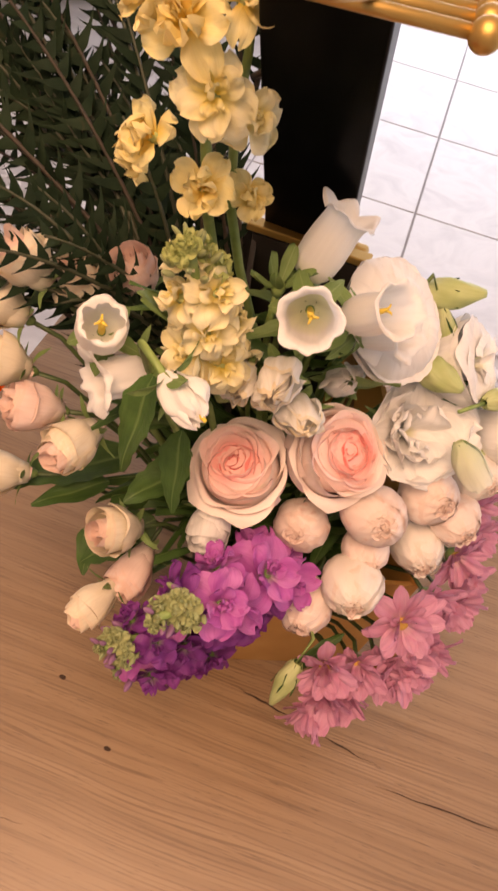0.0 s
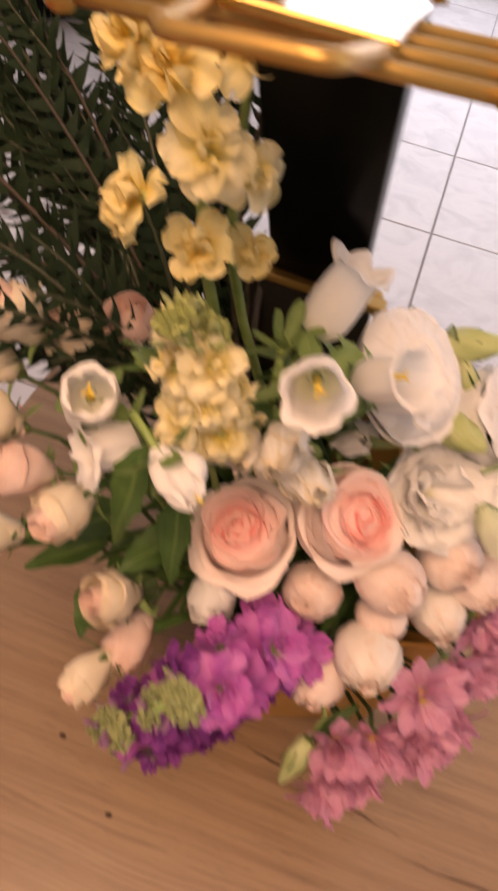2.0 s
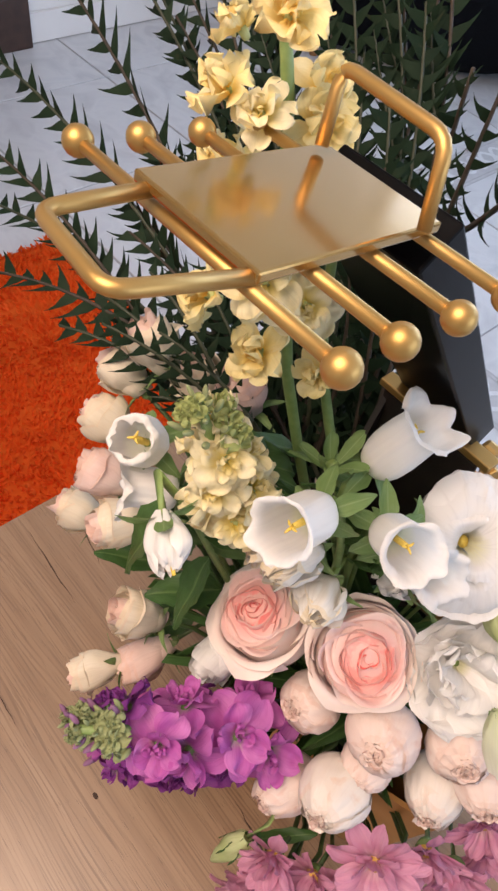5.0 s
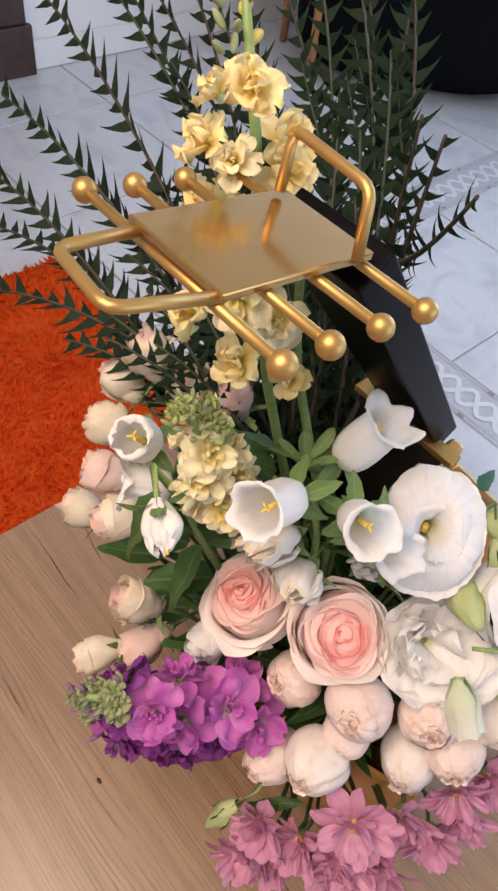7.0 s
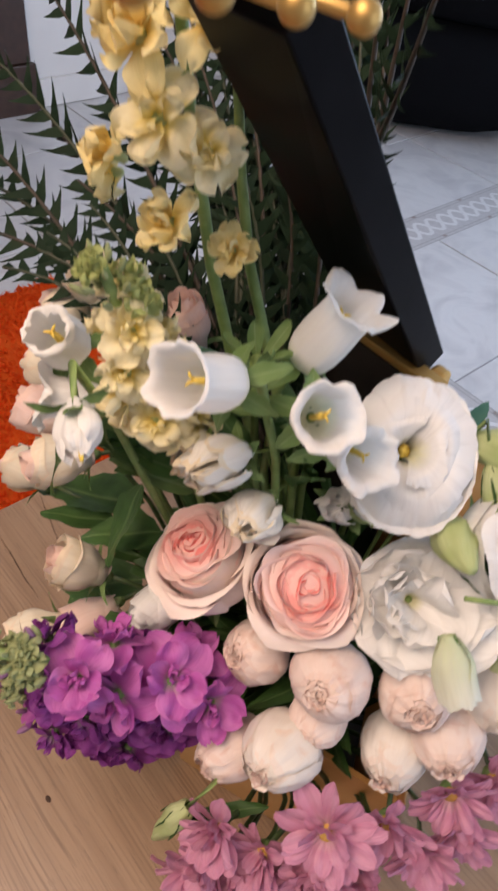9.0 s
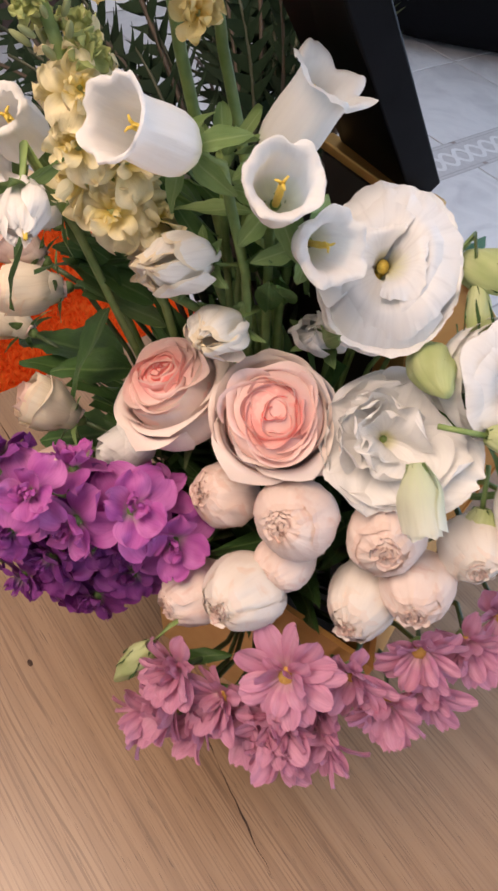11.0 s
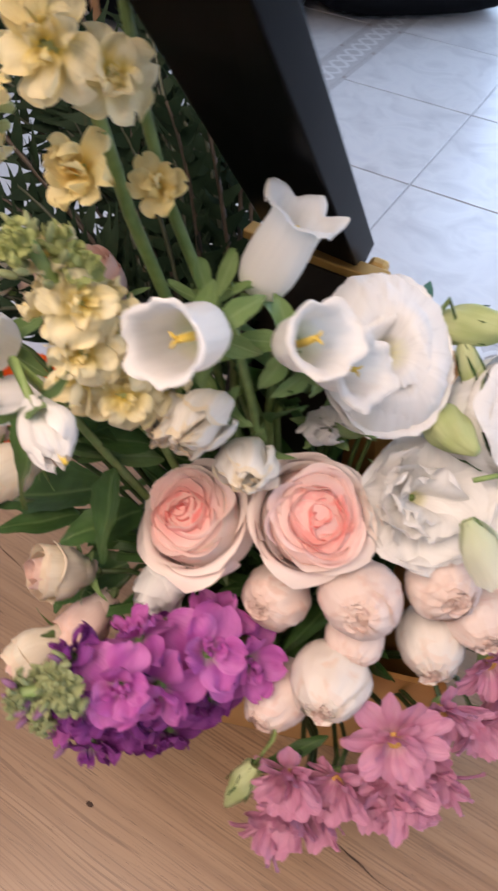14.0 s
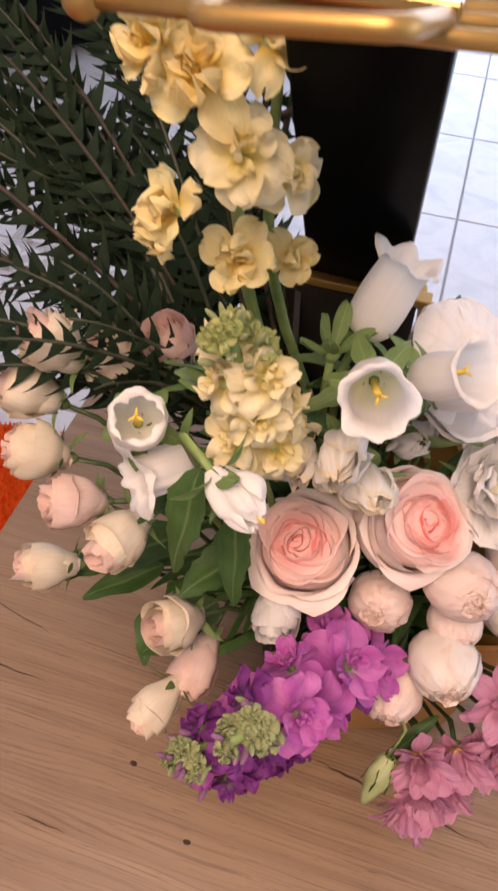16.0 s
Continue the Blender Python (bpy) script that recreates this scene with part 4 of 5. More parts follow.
def bell(place, towards, R, L, spin, label, flare=0.12, crumple=0.07, mat=None, pistil=True, sepal=0.022):
    """A bell flower: a plump bell whose five broad lobes roll back at the mouth, which looks along towards."""
    ob = thing("bell_flower", facing(place, towards, spin), label, "flower", "white bell flowers in the planter")
    R, lobe = 0.79 * R, 0.07 + 0.4 * max(0.0, flare)
    prof = ((0.04, -0.55), (0.32, -0.545), (0.56, -0.50), (0.71, -0.41), (0.79, -0.28), (0.80, -0.12), (0.77, 0.04), (0.74, 0.16), (0.73, 0.26), (0.75, 0.34), (0.79 + 0.3 * flare, 0.40),
            (0.84 + 0.7 * flare, 0.44), (0.89 + 1.2 * flare, 0.465), (0.94 + 1.7 * flare, 0.475), (0.98 + 2.2 * flare, 0.465))
    nn, v = 80, []
    for j, (r, z) in enumerate(prof):
        w = (j / (len(prof) - 1)) ** 3.2
        for i in range(nn):
            a = 2 * math.pi * i / nn
            lob = 0.5 + 0.5 * math.cos(5 * a + 0.6 * math.sin(a + spin))
            nz = noise.noise(Vector((1.9 * math.cos(a) + place[0] * 90, 1.9 * math.sin(a), j * 0.25)))
            n2 = noise.noise(Vector((5.0 * math.cos(a) + place[1] * 70, 5.0 * math.sin(a), j * 0.5)))
            rib = 0.012 * math.cos(5 * a + 0.6 * math.sin(a + spin)) + 0.006 * math.cos(15 * a)
            rr = R * (r * (1 + rib) - lobe * w * (1 - lob) ** 2.2 + crumple * (1.8 * nz * (0.35 + w) + 0.5 * n2 * (0.2 + w)))
            v.append((rr * math.cos(a), rr * math.sin(a), L * (z - 0.8 * lobe * w * (1 - lob) ** 2.2 + 1.3 * crumple * (0.9 * nz + 0.4 * n2) * w)))
    part("corolla", mesh("corolla", v, grid_faces(nn, len(prof), True), mat or M_BELL), ob)
    if pistil:
        v, f = tube([(0, 0, -0.5 * L), (0.02 * R, 0, -0.1 * L), (0.05 * R, 0.03 * R, 0.20 * L)], [0.11 * R, 0.12 * R, 0.09 * R], 8)
        part("pistil", mesh("pistil", v, f, M_POLLEN), ob, None, "yellow pistil")
        for k in range(3):
            a = k * 2.1
            v, f = tube([(0.05 * R, 0.03 * R, 0.18 * L), (0.05 * R + 0.10 * R * math.cos(a), 0.03 * R + 0.10 * R * math.sin(a), 0.25 * L), (0.05 * R + 0.22 * R * math.cos(a), 0.03 * R + 0.22 * R * math.sin(a), 0.26 * L)], [0.055 * R, 0.045 * R, 0.025 * R], 6)
            part("stigma", mesh("stigma", v, f, M_POLLEN), ob)
    for k in range(5):
        part("sepal", leaf_mesh(sepal, 0.010, M_CALYX, 0.35, 0.3), ob, pose(0, 0, -0.53 * L, 0, 0, k * 72 + 36) @ pose(0.004, 0, -0.001, 0, 12 + rnd(-14, 22), 0))
    stem_part(ob, place, towards, 0.0026, M_STEM, back=0.5 * L)
    return ob


def petal_set(r, mat, seed, wave=0.16):
    """Round, wavy petals of one colour: broad outer ones, then small crumpled inner ones."""
    random.seed(seed)
    return [mesh("petal", *flat_petal(r * q * rnd(0.92, 1.08), r * q * wide, rnd(-0.10, 0.25), lift, rnd(-0.55, 0.0), 0.18, wave * wv, 9, 9, rnd(0, 6)), mat)
            for q, wide, lift, wv in ((1.0, 1.00, 0.15, 1.0), (1.0, 1.15, 0.20, 1.2), (0.95, 0.92, 0.08, 0.9), (0.82, 0.95, 0.35, 1.3), (0.72, 1.0, 0.40, 1.5), (0.50, 0.75, 0.6, 1.6), (0.42, 0.65, 0.7, 1.6))]


DOUBLE = ((4, (0, 1, 2), 6), (4, (3, 4), 26), (5, (5, 6), 54))
LOOSE = ((4, (0, 1, 2), 20), (4, (3, 4), 44), (4, (5, 6), 64))


def floret(parent, petals, heart, m, size, whorls=DOUBLE):
    """A double floret: a small heart with three whorls of wavy petals."""
    ob = part("floret", heart, parent, m @ Matrix.Diagonal((size, size, size, 1)))
    for ring, (cnt, pick, tilt) in enumerate(whorls):
        for k in range(cnt):
            part("petal", petals[random.choice(pick)], ob, pose(0, 0, 0.0018 * ring, 0, 0, k * 360 / cnt + ring * 40 + rnd(-20, 20)) @ pose(0.001, 0, 0, rnd(-18, 18), -tilt * rnd(0.3, 1.5) + rnd(-8, 8), 0))
    return ob


def heart_mesh(r, mat):
    v, f = lathe([(0.0, -0.006), (0.0022, -0.005), (0.0030, 0.0), (0.0024, 0.003), (0.0, 0.0045)], 8)
    return mesh("floret", v, f, mat)


def bud_mesh(name, r, h, mat):
    v, f = lathe([(r * math.sin(math.pi * i / 7) * (1 - 0.25 * i / 7), h * (0.5 - 0.5 * math.cos(math.pi * i / 7))) for i in range(8)], 8)
    return mesh(name, v, f, mat)


FL_PURPLE = (petal_set(0.0205, M_PURPLE, 11), heart_mesh(0.003, M_CALYX))
FL_YELLOW = (petal_set(0.0178, M_YELLOW, 21, 0.31), heart_mesh(0.003, M_BUDGREEN))
FL_PALE = (petal_set(0.0165, M_PALE, 31, 0.25), heart_mesh(0.003, M_BUDGREEN))
BUD_GREEN = bud_mesh("flower_bud", 0.0019, 0.0092, M_GREENTIP)
BUD_YELL = bud_mesh("flower_bud", 0.0030, 0.0085, M_PALE)
BUD_PURP = bud_mesh("flower_bud", 0.0026, 0.011, M_PURPLE_BUD)
FL_TIP = (petal_set(0.0085, M_GREENTIP, 41, 0.3), heart_mesh(0.003, M_GREENTIP))
FL_LIME = (petal_set(0.0080, M_LIME, 43, 0.3), heart_mesh(0.003, M_LIME))
FL_DEEP_SHADE = (petal_set(0.0200, M_PURPLE_DEEP_SHADE, 12), heart_mesh(0.003, M_CALYX))
random.seed(5)


def spike(base, tip, count, radius, meshes, label, tips, tip_count, name="stock", lo=0.0, hi=0.8, grow=1.0, behind=0.0):
    """A stock: florets packed round an axis, with green buds at its tip."""
    base, tip = Vector(base), Vector(tip)
    ob = thing(name, Matrix.Translation(base), label, "flower", "stock flowers in the planter")
    axis = (tip - base).normalized()
    e1 = axis.orthogonal().normalized()
    e2 = axis.cross(e1)
    ln = (tip - base).length
    for k in range(count):
        u = lo + (hi - lo) * (k + 0.5) / count
        a = k * 2.399 + rnd(-0.3, 0.3)
        rad = e1 * math.cos(a) + e2 * math.sin(a)
        p = axis * (u * ln) + rad * radius * rnd(0.75, 1.1) * (1.05 - 0.35 * u)
        d = rad * 0.9 + axis * (0.15 + 0.6 * u) + Vector((0, 0, 0.25))
        s = grow * (1.08 - 0.3 * u) * rnd(0.88, 1.1)
        # low spikes take mostly deep florets, so their shade sits in the colour
        floret(ob, *(FL_DEEP_SHADE if meshes is FL_PURPLE and (k * 7) % 5 < (4 if base.z < 0.23 else 2) else meshes), facing(p, d, rnd(0, 360)), s)
    for k in range(tip_count):
        u = hi + (1.03 - hi) * k / tip_count
        a = k * 2.399
        rad = e1 * math.cos(a) + e2 * math.sin(a)
        w = (1 - u) / (1.03 - hi + 1e-6)
        p = axis * (u * ln) + rad * (0.003 + 0.009 * max(0, w) ** 0.7) * rnd(0.7, 1.1)
        s = 0.75 + 0.5 * max(0, w)
        if k % 3 == 0:
            floret(ob, *(FL_LIME if meshes is FL_PALE else FL_TIP), facing(p, rad * 0.8 + axis * 0.8, rnd(0, 360)), rnd(0.8, 1.1) * s)
            continue
        part("flower_bud", tips[k % len(tips)], ob, facing(p, rad * 0.8 + axis * 1.0, 0) @ Matrix.Diagonal((s, s, s, 1)), "green unopened bud" if tips[k % len(tips)] is BUD_GREEN else "")
    pts = [Vector((0, 0, 0)) + axis * ln * k / 4 for k in range(5)]
    foot = FOCUS - base
    pts = [foot * 0.9, foot * 0.5 + Vector((0, 0.03, 0.01)), foot * 0.2 + Vector((0, behind, 0))] + pts
    v, f = tube(pts, 0.0028, 8)
    part("stem", mesh("stem", v, f, M_STEM), ob)
    return ob


def ray_petal(length, width, lift, curl, seed):
    """A blunt, spoon-shaped ray petal with two grooves along it and a faintly toothed end."""
    v, nu, nv = [], 9, 10
    for j in range(nv):
        t = j / (nv - 1)
        w = width * (0.30 + 0.70 * math.sin(math.pi / 2 * min(1.0, t / 0.62)) ** 1.2) * (math.sqrt(max(0.10, 1 - ((t - 0.66) / 0.345) ** 2)) if t > 0.66 else 1.0)
        for i in range(nu):
            s = 2 * i / (nu - 1) - 1
            x = length * t * (1 - 0.05 * t ** 6 * abs(math.cos(2.4 * s)) * (i % 2))
            groove = -0.085 * width * math.cos(s * math.pi * 2.0) * math.sin(math.pi * t)
            v.append((x, s * w * 0.5, length * (lift * t + curl * t * t) + 0.16 * width * s * s * t + groove + 0.03 * length * noise.noise(Vector((s + seed, 2 * t, seed)))))
    return mesh("petal", v, grid_faces(nu, nv), M_DAISY)


DAISY_PETALS = [ray_petal(0.0265 * q, 0.0112, 0.12 + 0.05 * k, -0.08 - 0.11 * k, 3.1 * k) for k, q in enumerate((1.0, 0.95, 1.04, 0.90, 0.98))]


def daisy(place, towards, spin, size=1.0, fold=0.0):
    ob = thing("pink_daisy", facing(place, towards, spin), "pink chrysanthemum daisy with a yellow centre at the front", "flower", "pink daisies round the planter")
    for ring, (cnt, tilt, sc) in enumerate(((13, 12, 1.0), (9, 38, 0.84))):
        for k in range(cnt):
            s = size * sc * rnd(0.78, 1.10)
            part("petal", DAISY_PETALS[(k * 2 + ring) % 5], ob, pose(0, 0, 0.0015 * ring, 0, 0, k * 360 / cnt + ring * 13 + rnd(-11, 11)) @ pose(0.003, 0, 0, rnd(-26, 26), -(tilt + fold + 12) * rnd(0.45, 1.35), 0) @ Matrix.Diagonal((s, s * rnd(0.85, 1.35), s, 1)))
    v, f = lathe([(0.0052, -0.002), (0.0058, 0.001), (0.0047, 0.0034), (0.003, 0.0044), (0.0, 0.0046)], 14)
    part("centre", mesh("centre", v, f, M_CENTRE), ob, None, "ochre yellow centre")
    v, f = lathe([(0.0, -0.007), (0.005, -0.006), (0.0078, -0.001), (0.0065, 0.001)], 12)
    part("calyx", mesh("calyx", v, f, M_CALYX), ob)
    stem_part(ob, place, towards, 0.0019, M_STEM_DARK, back=0.006)
    return ob


def green_bud(place, towards, r, h, mat, label, spin=0.0, stem=None):
    """A closed lisianthus bud: a twisted spindle in its calyx."""
    ob = thing("lisianthus_bud", facing(place, towards, spin), label, "flower bud", "green buds in the planter")
    v, nn, nv = [], 30, 16
    for j in range(nv):
        t = j / (nv - 1)
        rr = r * math.sin(math.pi * (0.10 + 0.84 * t ** 0.85)) ** 0.8 * (1 - 0.25 * t)
        for i in range(nn):
            a = 2 * math.pi * i / nn + 1.1 * t
            q = rr * (1 + 0.06 * math.sin(5 * (a - 2.2 * t)) + 0.02 * math.sin(11 * a))
            v.append((q * math.cos(a), q * math.sin(a), h * (t - 0.5)))
    f = grid_faces(nn, nv, True) + [tuple(range((nv - 1) * nn, nv * nn))]
    part("bud", mesh("bud", v, f, mat), ob)
    for k in range(5):
        part("sepal", leaf_mesh(0.6 * h, 0.35 * r, M_LEAF, -0.12), ob, pose(0, 0, -0.5 * h, 0, 0, k * 72) @ pose(0.45 * r, 0, 0, 0, -72, 0))
    stem_part(ob, place, towards, 0.0015, M_STEM, stem, 0.5 * h)
    return ob


def opening_bud(place, towards, r, h, label):
    """A lisianthus just opening: a furled barrel, green at its foot, with a frilled white mouth."""
    ob = thing("lisianthus_bud", facing(place, towards), label, "flower bud", "green buds in the planter")
    for ring, (q, top) in enumerate(((1.0, 0.44), (0.80, 0.50), (0.52, 0.47), (0.26, 0.44))):
        for k in range(3 if ring < 2 else 2):
            def prof(t, q=q, top=top):
                return q * r * (0.35 + 0.65 * math.sin(math.pi / 2 * min(1.0, t / 0.5))) * (1 - 0.10 * max(0.0, t - 0.5) * 2), h * (-0.5 + (top + 0.5) * t)
            v, f = cup_petal(2.1 * k + 0.8 * ring, 1.35 if ring < 2 else 1.9, prof, 0.08, 0.10 * r, 2.4, 0.03 * r, 14.0, 0.0, 21, 12, 0.10, rnd(0, 9))
            part("petal", mesh("petal", v, f, M_OPENING), ob)
    for k in range(5):
        part("sepal", leaf_mesh(0.7 * h, 0.22 * r, M_CALYX, -0.10), ob, pose(0, 0, -0.5 * h, 0, 0, k * 72) @ pose(0.40 * r, 0, 0, 0, -74, 0))
    return ob


def leaf(start, tip, width, mat, label, droop=0.12, roll=0.0, teeth=0.0):
    a, b = Vector(start), Vector(tip)
    d = b - a
    m = Matrix.Translation(a) @ d.to_track_quat("X", "Z").to_matrix().to_4x4() @ pose(0, 0, 0, roll, 0, 0)
    me = leaf_mesh(d.length, width, mat, droop, 0.22, teeth)
    ob = tagged(new("broad_leaf", me), label, "leaf", "broad leaves in the planter")
    ob.matrix_basis = m
    return ob


def spray(base, tip, sag, spines, size, label, twig=None, name="grevillea_branch", roll=0.0, start=0.15, shoots=0):
    """A branch with two ranks of stiff, forward-swept, pointed leaf lobes."""
    base, tip, sag = Vector(base), Vector(tip), Vector(sag)
    ob = thing(name, Matrix.Translation(base), label, "foliage", "grevillea branches in the planter")
    main = [p - base for p in bent(base, tip, sag, 14)]
    v, f = tube(main, [0.0020 * (1 - 0.70 * k / 13) + 0.0004 for k in range(14)], 6)
    part("twig", mesh("twig", v, f, twig or M_RACHIS), ob)
    lists = []

    def lobes(pts, count, first, scale):
        """Two ranks of lance-shaped lobes along a stalk."""
        last = len(pts) - 1
        for k in range(count):
            u = first + (1 - first) * (k + 0.5) / count
            i = min(last - 1, int(u * last))
            p = pts[i].lerp(pts[i + 1], u * last - i)
            d = (pts[i + 1] - pts[i]).normalized()
            side = d.cross(Vector((0.25 * math.sin(roll), -0.75, 0.65))).normalized()
            up = side.cross(d)
            ang = rnd(-0.75, 0.75) + roll
            out = (side * math.cos(ang) + up * math.sin(ang)) * (1 if k % 2 else -1)
            ln = scale * rnd(0.78, 1.25) * (0.65 + 0.5 * math.sin(math.pi * min(1, 0.25 + 0.75 * u)))
            wv = d * 0.0038 * scale / 0.02
            q = []
            for s in (0.0, 0.25, 0.55, 0.82, 1.0):
                c = p + (out * (s - 0.20 * s * s) + d * (0.30 * s + 0.36 * s * s)) * ln + up * 0.08 * ln * math.sin(3 * s)
                wd = wv * (1.15 - 0.5 * s if s < 0.3 else 1.04 - s)
                q += [c - wd, c + up * 0.0006 * (1 - s), c + wd]
            lists.append((q, [(3 * j + e, 3 * j + e + 1, 3 * j + e + 4, 3 * j + e + 3) for j in range(4) for e in (0, 1)]))
    lobes(main, spines, start, size)
    for k in range(shoots):
        i = 4 + (k * 7 + spines) % 6
        d = (main[i + 1] - main[i]).normalized()
        side = d.cross(Vector((0.2, -0.7, 0.7))).normalized() * (1 if k % 2 else -1)
        go = (d + side * rnd(0.25, 0.55) + Vector((0, 0, rnd(0.0, 0.3)))).normalized() * rnd(0.07, 0.11)
        twig_pts = [main[i] + go * (j / 5) + Vector((0, 0, 0.012 * (j / 5) ** 2)) for j in range(6)]
        v, f = tube(twig_pts, [0.0014, 0.0013, 0.0012, 0.0010, 0.0008, 0.0005], 5)
        part("side_twig", mesh("side_twig", v, f, M_RACHIS), ob)
        lobes(twig_pts, 16, 0.15, 0.82 * size)
    v, f = join(lists)
    part("leaves", mesh("leaves", v, f, M_FERN), ob, None, "stiff dark green toothed leaves")
    return ob


# ---- the flowers ----
rose((0.044, 0.115, 0.345), (-0.22, -0.42, 0.88), 0.0292, 20, "open garden rose, blush outside with a coral pink heart")
rose((0.107, 0.140, 0.364), (0.40, -0.42, 0.81), 0.0300, 75, "open blush pink garden rose beside white lisianthus", 1.2)
lisianthus((0.110, 0.195, 0.442), (0.42, -0.45, 0.78), 0.0345, 0, "large open white lisianthus with ruffled edge and yellow heart", 0.0, 1.10)
folded_lisianthus((0.154, 0.175, 0.374), (0.35, -0.50, 0.78), 0.033, -12, "half-open ruffled white lisianthus flopped to one side")
lisianthus((0.173, 0.229, 0.402), (0.75, -0.10, 0.65), 0.031, 130, "white ruffled lisianthus at the outer side", 0.35)
lisianthus((0.228, 0.238, 0.345), (0.80, -0.20, 0.55), 0.029, 30, "white lisianthus low at the outer side", 0.5)

bell((0.064, 0.090, 0.508), (0.10, -0.84, 0.52), 0.0195, 0.042, 15, "white bell flower with a wide open mouth and yellow pistil", 0.02, 0.060)
bell((0.094, 0.131, 0.490), (0.55, -0.45, 0.70), 0.0185, 0.042, 50, "white bell flower with scalloped lip and yellow pistil", 0.05, 0.06)
bell((0.104, 0.150, 0.465), (0.75, -0.35, 0.50), 0.0165, 0.036, 20, "small white bell flower behind a larger one")
bell((0.057, 0.173, 0.495), (0.30, 0.30, 0.88), 0.0215, 0.045, 40, "upright white bell flower with a curled lip", 0.08)
bell((-0.038, 0.078, 0.467), (0.28, -0.52, 0.78), 0.0225, 0.032, 80, "round white bell flower with a narrow mouth", -0.17, 0.07)
bell((-0.030, 0.078, 0.432), (-0.50, -0.62, 0.10), 0.0190, 0.032, 10, "drooping white bell flower under a round one", 0.20, 0.15, None, False)
withered((0.017, 0.056, 0.460), (0.85, -0.45, -0.30), 0.0185, 33, M_WHITE, "withering white bell flower with a yellow tip")
withered((0.055, 0.112, 0.436), (0.05, -0.65, 0.25), 0.027, 61, M_IVORY, "crumpled ivory bell flower with yellow streak", False)
withered((0.072, 0.124, 0.404), (0.25, -0.72, 0.20), 0.025, 5, M_IVORY, "closed ivory bell flower above the roses", False)
withered((0.092, 0.178, 0.392), (0.20, -0.45, 0.55), 0.025, 22, M_WHITE, "closed white bell flower between the lisianthus", False)
withered((0.033, 0.112, 0.425), (0.10, -0.60, 0.20), 0.022, 72, M_IVORY, "half-hidden ivory bell flower", False)

G = "cream spray roses at the edge"
for p, d, R, H, mat, lab in (
        ((-0.091, 0.088, 0.366), (-0.55, -0.45, 0.35), 0.0195, 0.024, M_BLUSH, "pink closed spray rose bud"),
        ((-0.060, 0.080, 0.354), (-0.25, -0.75, 0.05), 0.0205, 0.027, M_CREAM, "cream half-open spray rose with loose petals"),
        ((-0.122, 0.082, 0.285), (-0.75, -0.45, 0.25), 0.0195, 0.026, M_CREAM, "cream spray rose bud over the table"),
        ((-0.132, 0.118, 0.362), (-0.70, -0.35, 0.40), 0.0215, 0.025, M_CREAM, "cream spray rose with a blush edge"),
        ((-0.142, 0.140, 0.392), (-0.70, -0.25, 0.50), 0.0215, 0.025, M_CREAM, "cream spray rose under the green branches"),
        ((-0.126, 0.152, 0.424), (-0.60, -0.15, 0.70), 0.0215, 0.025, M_CREAM, "cream spray rose behind green branches"),
        ((-0.098, 0.172, 0.404), (-0.40, -0.30, 0.80), 0.0230, 0.024, M_CREAM, "open cream spray rose behind green branches"),
        ((-0.062, 0.180, 0.420), (-0.20, -0.30, 0.90), 0.0190, 0.026, M_BLUSH, "blush spray rose deep in the branches"),
        ((-0.023, 0.067, 0.290), (-0.45, -0.60, 0.45), 0.0210, 0.026, M_CREAM, "cream spray rose showing its swirled heart"),
        ((-0.008, 0.064, 0.246), (-0.10, -0.70, -0.10), 0.0195, 0.027, M_BLUSH, "blush spray rose bud pointing down"),
        ((-0.024, 0.031, 0.243), (-0.35, -0.75, -0.15), 0.0165, 0.026, M_CREAM, "narrow cream spray rose bud with green sepals"),
        ((0.037, 0.094, 0.297), (0.10, -0.75, 0.05), 0.0190, 0.027, M_WHITE, "white flower bud under the coral rose")):
    rosebud(p, d, 0.78 * R, 0.80 * H, rnd(0, 360), mat, lab, G, M_BLUSH if mat is M_CREAM else None)

G = "round cream rose heads"
for p, d, R, H, mat, lab in (
        ((0.099, 0.121, 0.297), (-0.05, -0.72, 0.55), 0.0215, 0.0235, M_BUD_PINK, "round blush rose bud with a puckered tip"),
        ((0.145, 0.133, 0.320), (0.25, -0.65, 0.55), 0.0245, 0.0275, M_BUD_PINK, "large round blush rose head"),
        ((0.150, 0.128, 0.286), (0.20, -0.80, 0.10), 0.0190, 0.0215, M_BUD_PINK, "blush rose head tucked under a larger one"),
        ((0.148, 0.101, 0.275), (0.12, -0.80, 0.28), 0.0240, 0.0275, M_BUD, "round cream-white rose bud"),
        ((0.123, 0.087, 0.247), (-0.05, -0.80, 0.05), 0.0215, 0.0260, M_BUD_PINK, "blush rose bud with browned tip"),
        ((0.189, 0.158, 0.271), (0.35, -0.75, 0.15), 0.0235, 0.0275, M_BUD, "round cream rose bud with brown creases"),
        ((0.180, 0.170, 0.318), (0.45, -0.60, 0.40), 0.0240, 0.0260, M_BUD_PINK, "blush rose head with browned petals"),
        ((0.207, 0.176, 0.296), (0.50, -0.70, 0.15), 0.0225, 0.0240, M_BUD_PINK, "pink-tipped round rose head"),
        ((0.212, 0.205, 0.318), (0.60, -0.50, 0.25), 0.0190, 0.0230, M_BUD, "small cream rose bud deep in the arrangement")):
    ball_bud(p, d, R, H, rnd(0, 360), mat, lab, G, "ball_rose", 3)

